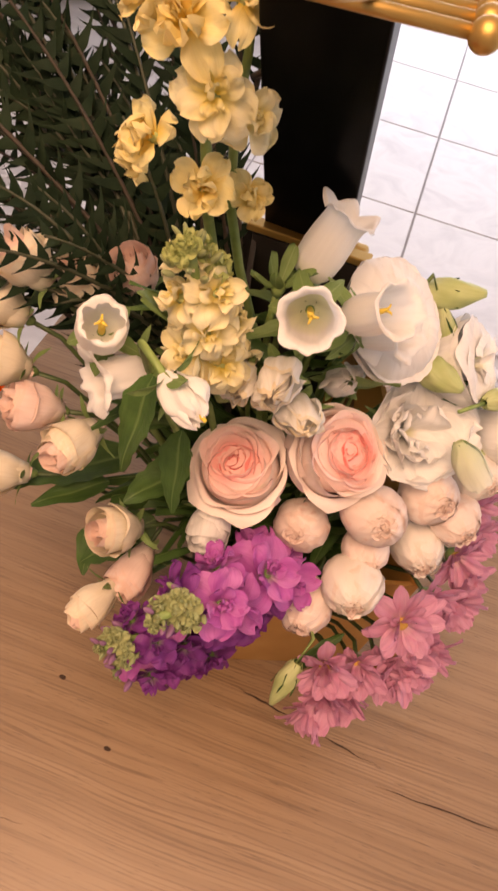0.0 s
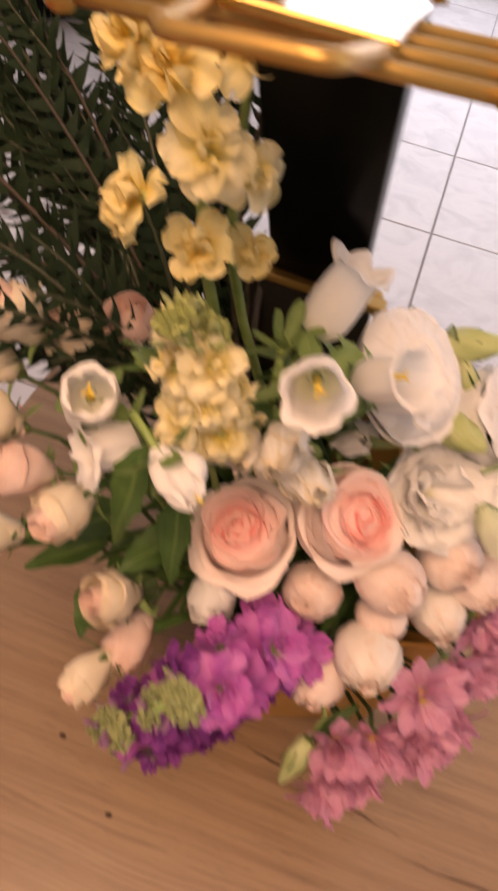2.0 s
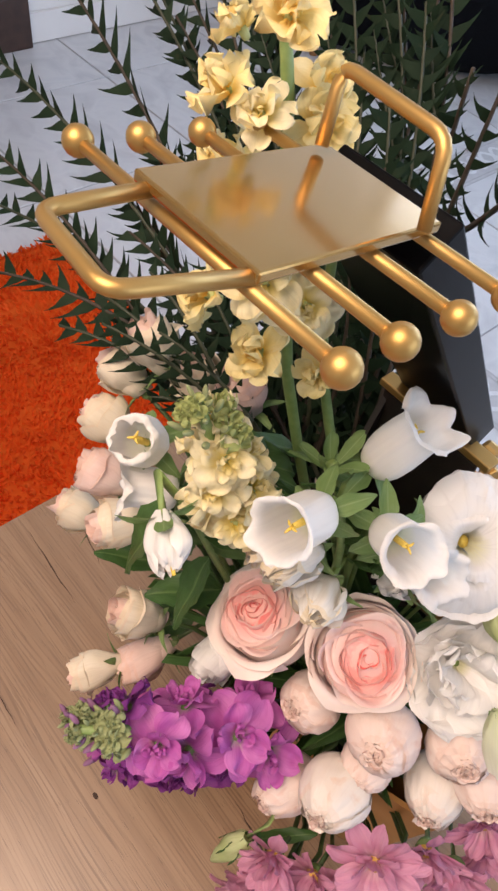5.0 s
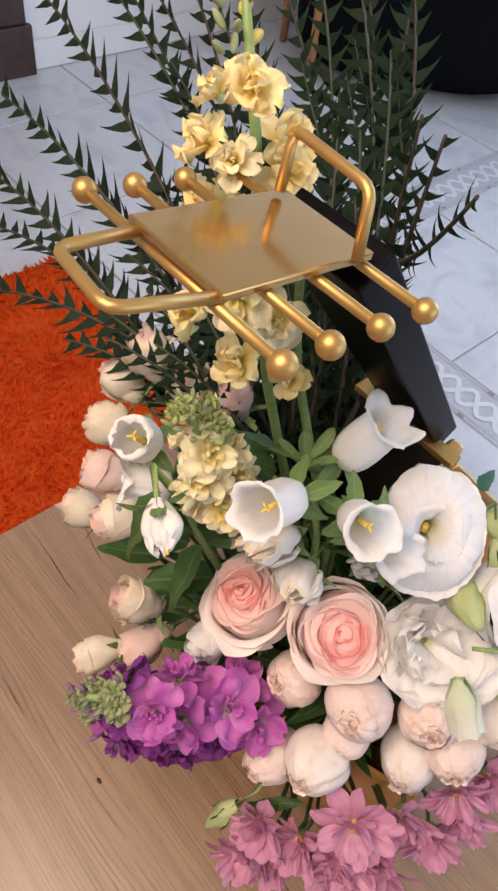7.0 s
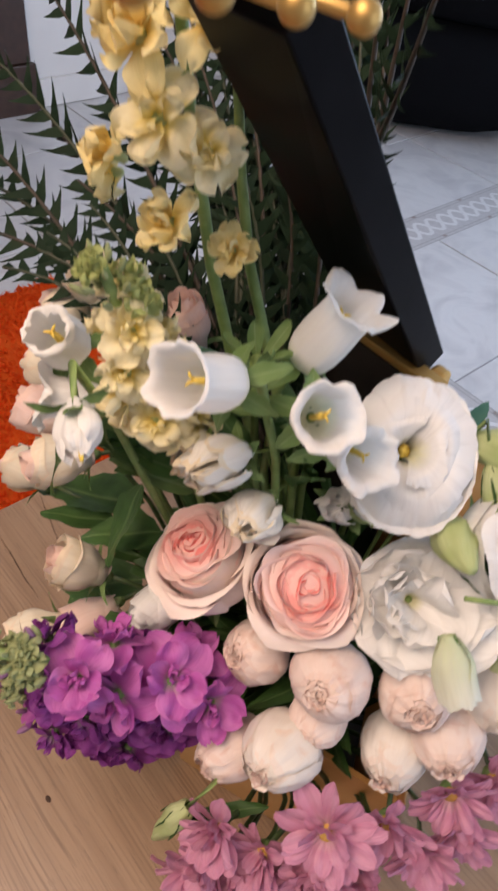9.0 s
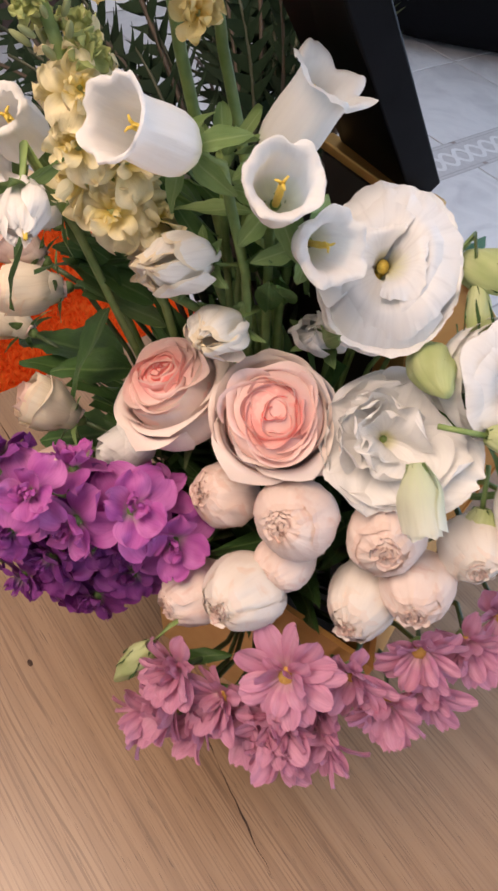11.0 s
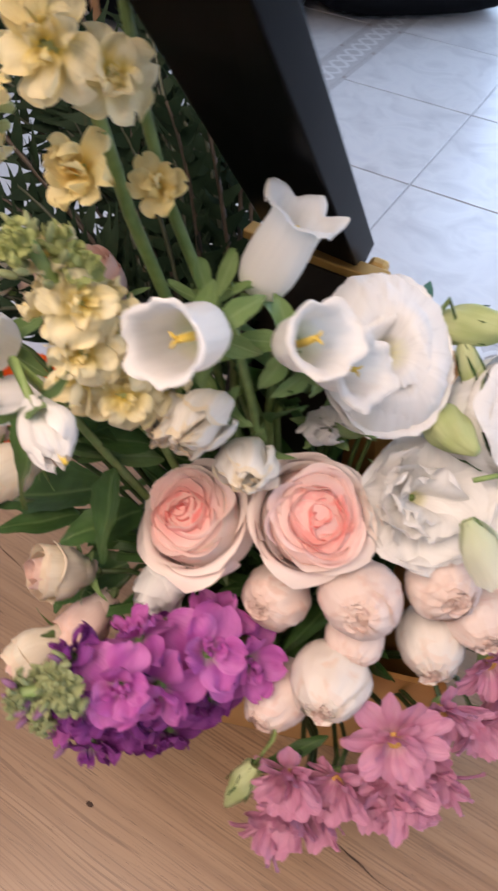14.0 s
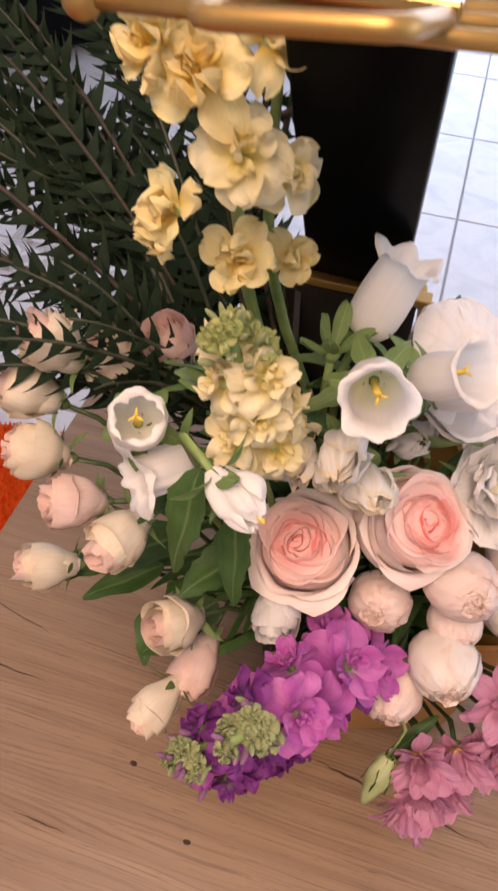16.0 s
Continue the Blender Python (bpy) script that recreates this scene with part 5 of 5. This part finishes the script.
spike((0.092, 0.098, 0.268), (0.038, -0.014, 0.360), 11, 0.016, FL_PURPLE, "purple stock spike with a green bud tip, hanging forward", [BUD_GREEN, BUD_GREEN, BUD_GREEN, BUD_PURP], 26, "stock", 0.0, 0.80, 1.22)
spike((0.082, 0.083, 0.224), (0.002, -0.006, 0.268), 11, 0.017, FL_PURPLE, "purple stock spike low over the table, shade in its colour", [BUD_GREEN, BUD_GREEN, BUD_PURP], 24, "stock", 0.0, 0.85, 1.2)
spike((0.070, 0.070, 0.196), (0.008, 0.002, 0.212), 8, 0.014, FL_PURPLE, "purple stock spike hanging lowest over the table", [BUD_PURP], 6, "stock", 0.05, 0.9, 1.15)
spike((0.022, 0.118, 0.400), (0.003, 0.080, 0.534), 12, 0.013, FL_PALE, "pale yellow stock spike with a green tip", [BUD_GREEN], 16, "stock", 0.26, 0.84, 1.18, 0.05)

tall = thing("stock", pose(0.0, 0.15, 0.52), "tall yellow stock rising beside the gold pegs", "flower", "stock flowers in the planter")
orig = Vector((0.0, 0.15, 0.52))
axis_pts = [Vector(p) - orig for p in ((0.060, 0.200, 0.16), (0.024, 0.184, 0.34), (0.000, 0.165, 0.44), (-0.010, 0.152, 0.50), (-0.016, 0.138, 0.58), (-0.024, 0.132, 0.645), (-0.034, 0.126, 0.70))]
part("stem", mesh("stem", *tube(axis_pts, [0.0032, 0.0032, 0.0032, 0.0031, 0.0028, 0.0025, 0.0018], 10), M_STEM), tall)
axis2 = [Vector(p) - orig for p in ((0.070, 0.205, 0.16), (0.040, 0.200, 0.34), (0.005, 0.184, 0.45), (-0.004, 0.172, 0.50), (-0.004, 0.160, 0.55), (0.000, 0.150, 0.59), (0.000, 0.146, 0.615))]
part("stem", mesh("stem", *tube(axis2, [0.0032, 0.0032, 0.0031, 0.0029, 0.0026, 0.0022, 0.0015], 10), M_STEM), tall)
LOWER_FLORETS = (((-0.005, 0.122, 0.535), (-0.05, -0.75, 0.55), 1.0), ((0.012, 0.146, 0.523), (0.35, -0.55, 0.45), 0.75), ((-0.026, 0.108, 0.560), (-0.45, -0.60, 0.35), 0.95),
               ((-0.034, 0.112, 0.548), (-0.55, -0.45, -0.2), 0.8), ((-0.003, 0.115, 0.582), (0.15, -0.75, 0.45), 1.2), ((0.010, 0.128, 0.572), (0.55, -0.40, 0.30), 1.0),
               ((-0.018, 0.116, 0.606), (-0.15, -0.70, 0.55), 1.15), ((-0.034, 0.120, 0.612), (-0.60, -0.45, 0.40), 1.0), ((0.000, 0.132, 0.615), (0.45, -0.45, 0.50), 0.9))
UPPER_FLORETS = (((-0.035, 0.114, 0.642), (-0.40, -0.55, 0.60), 1.0), ((-0.020, 0.118, 0.640), (0.10, -0.70, 0.60), 0.9), ((-0.024, 0.150, 0.640), (0.40, 0.10, 0.75), 0.95),
               ((-0.012, 0.140, 0.634), (0.55, -0.20, 0.60), 0.95), ((-0.010, 0.113, 0.676), (0.40, -0.45, 0.70), 0.95), ((-0.040, 0.122, 0.660), (-0.60, -0.20, 0.60), 0.75))
for k, (p, d, s) in enumerate(LOWER_FLORETS + UPPER_FLORETS):
    floret(tall, *(FL_PALE if k in (4, 5, 10) else FL_YELLOW), facing(Vector(p) - orig, d, rnd(0, 360)), s * (0.98 if k < 9 else 0.86), DOUBLE if k in (4, 6) else LOOSE)
for k in range(16):
    a = k * 2.4
    p = Vector((-0.036 - 0.002 * k / 8, 0.125, 0.672 + 0.003 * k)) - orig
    rad = Vector((math.cos(a), math.sin(a), 0))
    part("flower_bud", BUD_YELL if k % 3 == 0 else BUD_GREEN, tall, facing(p + rad * (0.0055 - 0.0002 * k), rad + Vector((0, 0, 0.9))))

FRONT_DAISIES = (((0.150, 0.056, 0.226), (0.05, -0.75, 0.55), 0.95, 22), ((0.194, 0.082, 0.204), (0.25, -0.85, 0.35), 0.95, 8), ((0.154, 0.038, 0.192), (-0.15, -0.80, -0.25), 0.92, 30),
                  ((0.174, 0.060, 0.194), (0.10, -0.85, 0.05), 0.9, 25), ((0.205, 0.092, 0.215), (0.35, -0.78, 0.45), 1.0, 12), ((0.214, 0.088, 0.198), (0.35, -0.85, 0.15), 0.95, 10),
                  ((0.176, 0.072, 0.214), (0.10, -0.80, 0.45), 0.9, 20), ((0.160, 0.048, 0.202), (0.0, -0.85, 0.25), 0.95, 28))
SIDE_DAISIES = (((0.195, 0.100, 0.249), (0.30, -0.70, 0.65), 1.05, 0), ((0.214, 0.137, 0.238), (0.45, -0.78, 0.35), 1.0, 10), ((0.226, 0.112, 0.203), (0.45, -0.80, 0.10), 1.0, 15),
                  ((0.228, 0.178, 0.246), (0.60, -0.65, 0.30), 1.0, 8), ((0.240, 0.212, 0.238), (0.70, -0.60, 0.25), 1.0, 12), ((0.240, 0.246, 0.236), (0.75, -0.50, 0.30), 1.0, 5),
                  ((0.228, 0.272, 0.270), (0.80, -0.35, 0.40), 1.0, 10), ((0.212, 0.118, 0.212), (0.30, -0.85, 0.30), 1.0, 18), ((0.236, 0.150, 0.222), (0.60, -0.72, 0.25), 1.0, 10),
                  ((0.245, 0.180, 0.214), (0.65, -0.70, 0.15), 1.0, 12))
for p, d, s, fo in FRONT_DAISIES + SIDE_DAISIES:
    daisy(p, d, rnd(0, 360), 1.10 * s, fo)

green_bud((0.152, 0.197, 0.407), (0.65, -0.35, 0.10), 0.0125, 0.036, M_BUDGREEN, "plump pale green lisianthus bud", 10)
opening_bud((0.191, 0.163, 0.371), (0.74, -0.32, -0.62), 0.0108, 0.036, "pale green opening lisianthus bud with a frilled mouth")
green_bud((0.213, 0.208, 0.319), (0.52, -0.42, -0.70), 0.0105, 0.042, M_BUDGREEN, "pointed green lisianthus bud hanging down", 80, 2)
green_bud((0.200, 0.215, 0.391), (0.66, 0.70, -0.05), 0.0085, 0.034, M_BUDGREEN, "slim green lisianthus bud", 15, 2)
green_bud((0.141, 0.240, 0.442), (0.85, 0.15, 0.25), 0.0120, 0.045, M_BUDGREEN, "long pale green lisianthus bud by the rim", 60)
green_bud((0.148, 0.228, 0.420), (0.50, -0.10, -0.75), 0.0068, 0.040, M_BUDGREEN, "slim green bud beside the large lisianthus", 60)
green_bud((0.127, 0.038, 0.212), (-0.15, -0.45, -0.85), 0.0090, 0.046, M_BUDGREEN, "narrow green bud hanging over the front", 20)

def bare_calyx(place, towards, label):
    """The star of blunt sepals left when a bell has dropped."""
    ob = thing("calyx", facing(place, towards), label, "leaf", "bare green calyces in the planter")
    for k in range(6):
        part("sepal", mesh("sepal", *flat_petal(rnd(0.020, 0.027), 0.0088, 0.2, 0.0, rnd(-0.3, 0.3), 0.0, 0.04, 5, 8, rnd(0, 9)), M_CALYX), ob, pose(0, 0, 0, 0, 0, k * 60 + rnd(-12, 12)) @ pose(0.002, 0, 0, 0, -rnd(30, 62), 0))
    v, f = lathe([(0.0, -0.006), (0.003, -0.005), (0.0045, 0.0), (0.003, 0.004), (0.0, 0.005)], 10)
    part("ovary", mesh("ovary", v, f, M_STEM), ob)
    stem_part(ob, place, towards, 0.0022, M_STEM, back=0.005)
    return ob


bare_calyx((0.038, 0.146, 0.474), (0.05, -0.10, 0.98), "pale green bare calyx star between the bell flowers")
# ---- leaves ----
HEADS = [(Vector(p), r) for p, r in (((0.044, 0.115, 0.345), 0.038), ((0.107, 0.140, 0.362), 0.038), ((0.113, 0.195, 0.435), 0.038), ((0.156, 0.175, 0.372), 0.038), ((0.064, 0.088, 0.506), 0.024),
                                     ((0.094, 0.131, 0.490), 0.023), ((0.104, 0.150, 0.465), 0.018), ((0.176, 0.228, 0.400), 0.034), ((0.213, 0.222, 0.350), 0.032), ((-0.040, 0.080, 0.462), 0.02), ((0.064, 0.173, 0.497), 0.026))]
HEADS += [(Vector((0.055, 0.112, 0.436)), 0.020), (Vector((0.072, 0.124, 0.404)), 0.020)]
HEADS += [(ob.matrix_basis.translation.copy(), 0.025) for ob in bpy.data.objects if ob.name.startswith("ball_rose")]
UPWARD = Vector((0.15, -0.4, 0.9)).normalized()


def clear(a, b):
    """True where a leaf from a to b neither pierces a flower head nor lies over its face."""
    for k in range(7):
        q = a.lerp(b, k / 6)
        for c, r in HEADS:
            d = q - c
            over = d.dot(UPWARD)
            if d.length < r or (0 < over < 0.07 and (d - UPWARD * over).length < r):
                return False
    return True


LOW_LEAVES = (((-0.005, 0.072, 0.452), (-0.018, 0.044, 0.388), 0.022, M_LEAF, 0), ((0.006, 0.100, 0.380), (0.012, 0.062, 0.340), 0.024, M_LEAF, 30),
               ((-0.040, 0.130, 0.290), (-0.140, 0.090, 0.262), 0.040, M_LEAF, 0), ((-0.010, 0.110, 0.250), (-0.052, 0.062, 0.232), 0.034, M_LEAF, -20),
               ((0.000, 0.120, 0.400), (-0.050, 0.080, 0.385), 0.020, M_LEAF, 10), ((0.010, 0.110, 0.330), (-0.020, 0.070, 0.330), 0.030, M_LEAF, 0),
               ((0.150, 0.210, 0.380), (0.205, 0.235, 0.375), 0.030, M_LEAF, 0), ((0.080, 0.170, 0.450), (0.085, 0.120, 0.460), 0.014, M_CALYX, 0))
HIGH_LEAVES = (((0.060, 0.150, 0.455), (0.020, 0.120, 0.450), 0.012, M_CALYX, 0), ((0.100, 0.280, 0.405), (0.100, 0.284, 0.424), 0.011, M_TEAL, 0),
               ((0.160, 0.090, 0.220), (0.120, 0.040, 0.200), 0.010, M_LEAF, 0), ((0.070, 0.135, 0.380), (0.085, 0.095, 0.420), 0.012, M_CALYX, 0),
               ((0.045, 0.175, 0.440), (0.015, 0.145, 0.470), 0.012, M_CALYX, 0), ((0.060, 0.165, 0.450), (0.100, 0.150, 0.500), 0.012, M_CALYX, 20),
               ((0.050, 0.150, 0.430), (0.040, 0.100, 0.470), 0.012, M_CALYX, -20), ((0.030, 0.140, 0.400), (0.055, 0.095, 0.440), 0.013, M_CALYX, 10))
for a, b, w, mat, ro in LOW_LEAVES + HIGH_LEAVES:
    if mat is M_CALYX and not clear(Vector(a), Vector(b)):
        continue
    leaf(a, b, w, mat, "toothed green leaf between the flowers", 0.15, ro, 0.14)
for k in range(110):
    u, w = rnd(-0.045, 0.145), rnd(0.0, 1.0)
    b = Vector((u, 0.085 + 0.45 * max(0, u - 0.02) + 0.045 * w + rnd(-0.01, 0.01), 0.375 + 0.085 * w - 0.10 * max(0, u - 0.08)))
    a = b + Vector((0.35 * (0.05 - u) + rnd(-0.02, 0.02), rnd(0.015, 0.04), rnd(-0.05, -0.015)))
    if not clear(a, b):
        continue
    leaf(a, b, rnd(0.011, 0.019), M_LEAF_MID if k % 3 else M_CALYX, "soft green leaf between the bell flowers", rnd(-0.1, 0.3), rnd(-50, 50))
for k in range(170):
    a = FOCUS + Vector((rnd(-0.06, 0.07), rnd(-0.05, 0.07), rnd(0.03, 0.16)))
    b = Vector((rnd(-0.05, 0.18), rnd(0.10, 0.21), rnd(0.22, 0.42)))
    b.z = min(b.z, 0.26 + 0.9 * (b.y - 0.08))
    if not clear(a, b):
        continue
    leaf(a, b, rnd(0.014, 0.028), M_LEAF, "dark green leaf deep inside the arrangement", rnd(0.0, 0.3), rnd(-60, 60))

leaf((-0.050, 0.112, 0.275), (-0.098, 0.076, 0.268), 0.024, M_LEAF, "broad dark green leaf under the cream buds", 0.10)
leaf((-0.064, 0.113, 0.205), (-0.055, 0.068, 0.200), 0.022, M_LEAF, "broad dark green leaf behind the low buds", 0.10, 20)

# ---- grevillea branches ----
ROOT = Vector((0.0, 0.205, 0.30))
lab = "dark green grevillea branch with toothed leaves"

def tier(tips, sag, size, shoots=0):
    """A tier of branches that fan from the root to the given tips; longer ones carry more leaf lobes."""
    for k, tip in enumerate(tips):
        reach = (Vector(tip) - ROOT).length
        spray(ROOT + Vector((rnd(-0.03, 0.03), rnd(-0.02, 0.03), rnd(-0.04, 0.02))), tip, sag, int(15 + 58 * reach), size * (0.86 + 0.35 * reach), lab, M_TWIG if k % 2 else None, roll=rnd(-0.6, 0.6), shoots=shoots)


# low branches over the table
tier(((-0.186, 0.115, 0.415), (-0.273, 0.101, 0.410), (-0.356, 0.149, 0.405), (-0.347, 0.145, 0.466), (-0.396, 0.189, 0.499), (-0.443, 0.262, 0.552)), (0, 0, 0.05), 0.0250)
# long branches high at the back
tier(((-0.425, 0.307, 0.574), (-0.400, 0.343, 0.569), (-0.355, 0.364, 0.597), (-0.301, 0.398, 0.610), (-0.247, 0.396, 0.618), (-0.234, 0.435, 0.618), (-0.210, 0.400, 0.625), (-0.180, 0.420, 0.645)), (0.015, 0.027, 0.015), 0.0240, 1)
# more of them, between the long ones
tier(((-0.412, 0.330, 0.560), (-0.375, 0.352, 0.610), (-0.330, 0.380, 0.600), (-0.290, 0.360, 0.580), (-0.265, 0.340, 0.555), (-0.320, 0.310, 0.535)), (0.010, 0.022, 0.010), 0.0240, 1)
# dense middle of the fan
tier(((-0.144, 0.146, 0.394), (-0.210, 0.190, 0.450), (-0.250, 0.240, 0.480), (-0.220, 0.300, 0.520), (-0.120, 0.330, 0.560),
      (-0.300, 0.220, 0.450), (-0.110, 0.260, 0.480), (-0.080, 0.290, 0.540), (-0.150, 0.210, 0.440),
      (-0.060, 0.250, 0.500), (-0.190, 0.380, 0.560), (-0.373, 0.469, 0.395)), (0, 0.01, 0.018), 0.0250)
# branches leaning to the back
tier(((-0.288, 0.447, 0.373), (-0.301, 0.360, 0.355), (-0.239, 0.445, 0.366), (-0.279, 0.282, 0.329), (-0.165, 0.442, 0.366), (-0.319, 0.542, 0.398),
      (-0.250, 0.370, 0.450), (-0.170, 0.360, 0.440), (-0.120, 0.330, 0.460), (-0.080, 0.360, 0.470), (-0.200, 0.220, 0.360)), (0, 0.01, 0.04), 0.0240)
# short branches that close the gaps
tier(((-0.210, 0.340, 0.500), (-0.280, 0.400, 0.500), (-0.140, 0.370, 0.600), (-0.170, 0.420, 0.620), (-0.160, 0.330, 0.480), (-0.240, 0.450, 0.500)), (0, 0.02, 0.01), 0.0240)
for tip in ((-0.135, 0.118, 0.455), (-0.165, 0.140, 0.445), (-0.105, 0.140, 0.460), (-0.085, 0.120, 0.432), (-0.150, 0.165, 0.465)):
    spray(ROOT + Vector((rnd(-0.03, 0.0), rnd(-0.03, 0.0), 0.03)), tip, (0, 0, 0.025), 24, 0.018, lab, None, roll=rnd(-0.5, 0.5))
for base, tip, sp in (((-0.030, 0.285, 0.520), (0.051, 0.197, 0.639), 20), ((-0.045, 0.300, 0.510), (-0.030, 0.262, 0.625), 16), ((-0.030, 0.290, 0.500), (-0.012, 0.262, 0.622), 16)):
    spray(base, tip, (0, 0, -0.010), sp, 0.017, "short lobed grevillea frond beside the black neck", M_TWIG, roll=rnd(-0.2, 0.2), start=0.05)


# ---- floor ----
slab("floor", (WEST - 0.15, SOUTH - 0.15, FLOOR - 0.1), (EAST + 0.2, NORTH + 0.15, FLOOR - 0.0035), M_GROUT, "grey grout bed under pale marbled floor tiles", "floor")
floor = bpy.data.objects["floor"]
PITCH, GAP = 0.54, 0.006
tile_me = box_mesh("tile", (-(PITCH - GAP) / 2, -(PITCH - GAP) / 2, -0.006), ((PITCH - GAP) / 2, (PITCH - GAP) / 2, 0.0), M_TILE, 0.0015, 1)
i0, j0 = 0.155, 1.855
for i in range(-5, 7):
    for j in range(-9, 7):
        x, y = i0 + (i + 0.5) * PITCH, j0 + (j + 0.5) * PITCH
        if WEST - 0.3 < x < EAST + 0.3 and SOUTH - 0.3 < y < NORTH + 0.3:
            part("tile", tile_me, floor, pose(x, y, FLOOR))

# decorated border strips let into the tiles: edge lines, an interlaced white chain and small squares
def border(x0, y0, x1, y1, width):
    ob = tagged(new("tile_border"), "pale grey border with white interlaced chain set into the tiles", "floor", kind="structure")
    a, b = Vector((x0, y0, FLOOR + 0.0006)), Vector((x1, y1, FLOOR + 0.0006))
    d = (b - a).normalized()
    s = Vector((-d.y, d.x, 0))
    up = Vector((0, 0, 0.0006))

    def bar(name, p, q, half, mat, lift):
        w = s * half
        part(name, mesh(name, [p - w + up * lift, q - w + up * lift, q + w + up * lift, p + w + up * lift], [(0, 1, 2, 3)], mat, False), ob)
    bar("strip", a, b, width * 0.5, M_STRIP, 0)
    for off in (-0.5, -0.41, 0.41, 0.5):
        bar("line", a + s * width * off, b + s * width * off, 0.0022, M_DECOR, 1)
    step = width * 0.85
    for k in range(int((b - a).length / step)):
        c = a + d * step * (k + 0.5)
        for sg in (1, -1):
            v = []
            for i in range(15):
                u = i / 14
                o = c + d * step * (u - 0.5) + s * sg * width * 0.24 * math.sin(2 * math.pi * u)
                t = (d * step + s * sg * width * 0.24 * 2 * math.pi * math.cos(2 * math.pi * u)).normalized()
                n = Vector((-t.y, t.x, 0)) * width * 0.05
                v += [o - n + up * (2 + (sg > 0)), o + n + up * (2 + (sg > 0))]
            part("loop", mesh("loop", v, [(2 * i, 2 * i + 2, 2 * i + 3, 2 * i + 1) for i in range(14)], M_CHAIN, False), ob)
        if k % 2 == 0:
            for sg in (1, -1):
                q = c + s * sg * width * 0.455
                bar("square", q - d * 0.009, q + d * 0.009, 0.006, M_TAUPE, 4)


border(-0.945, 1.32, -0.945, 4.2, 0.15)
border(-1.02, 1.245, 1.4, 1.245, 0.14)
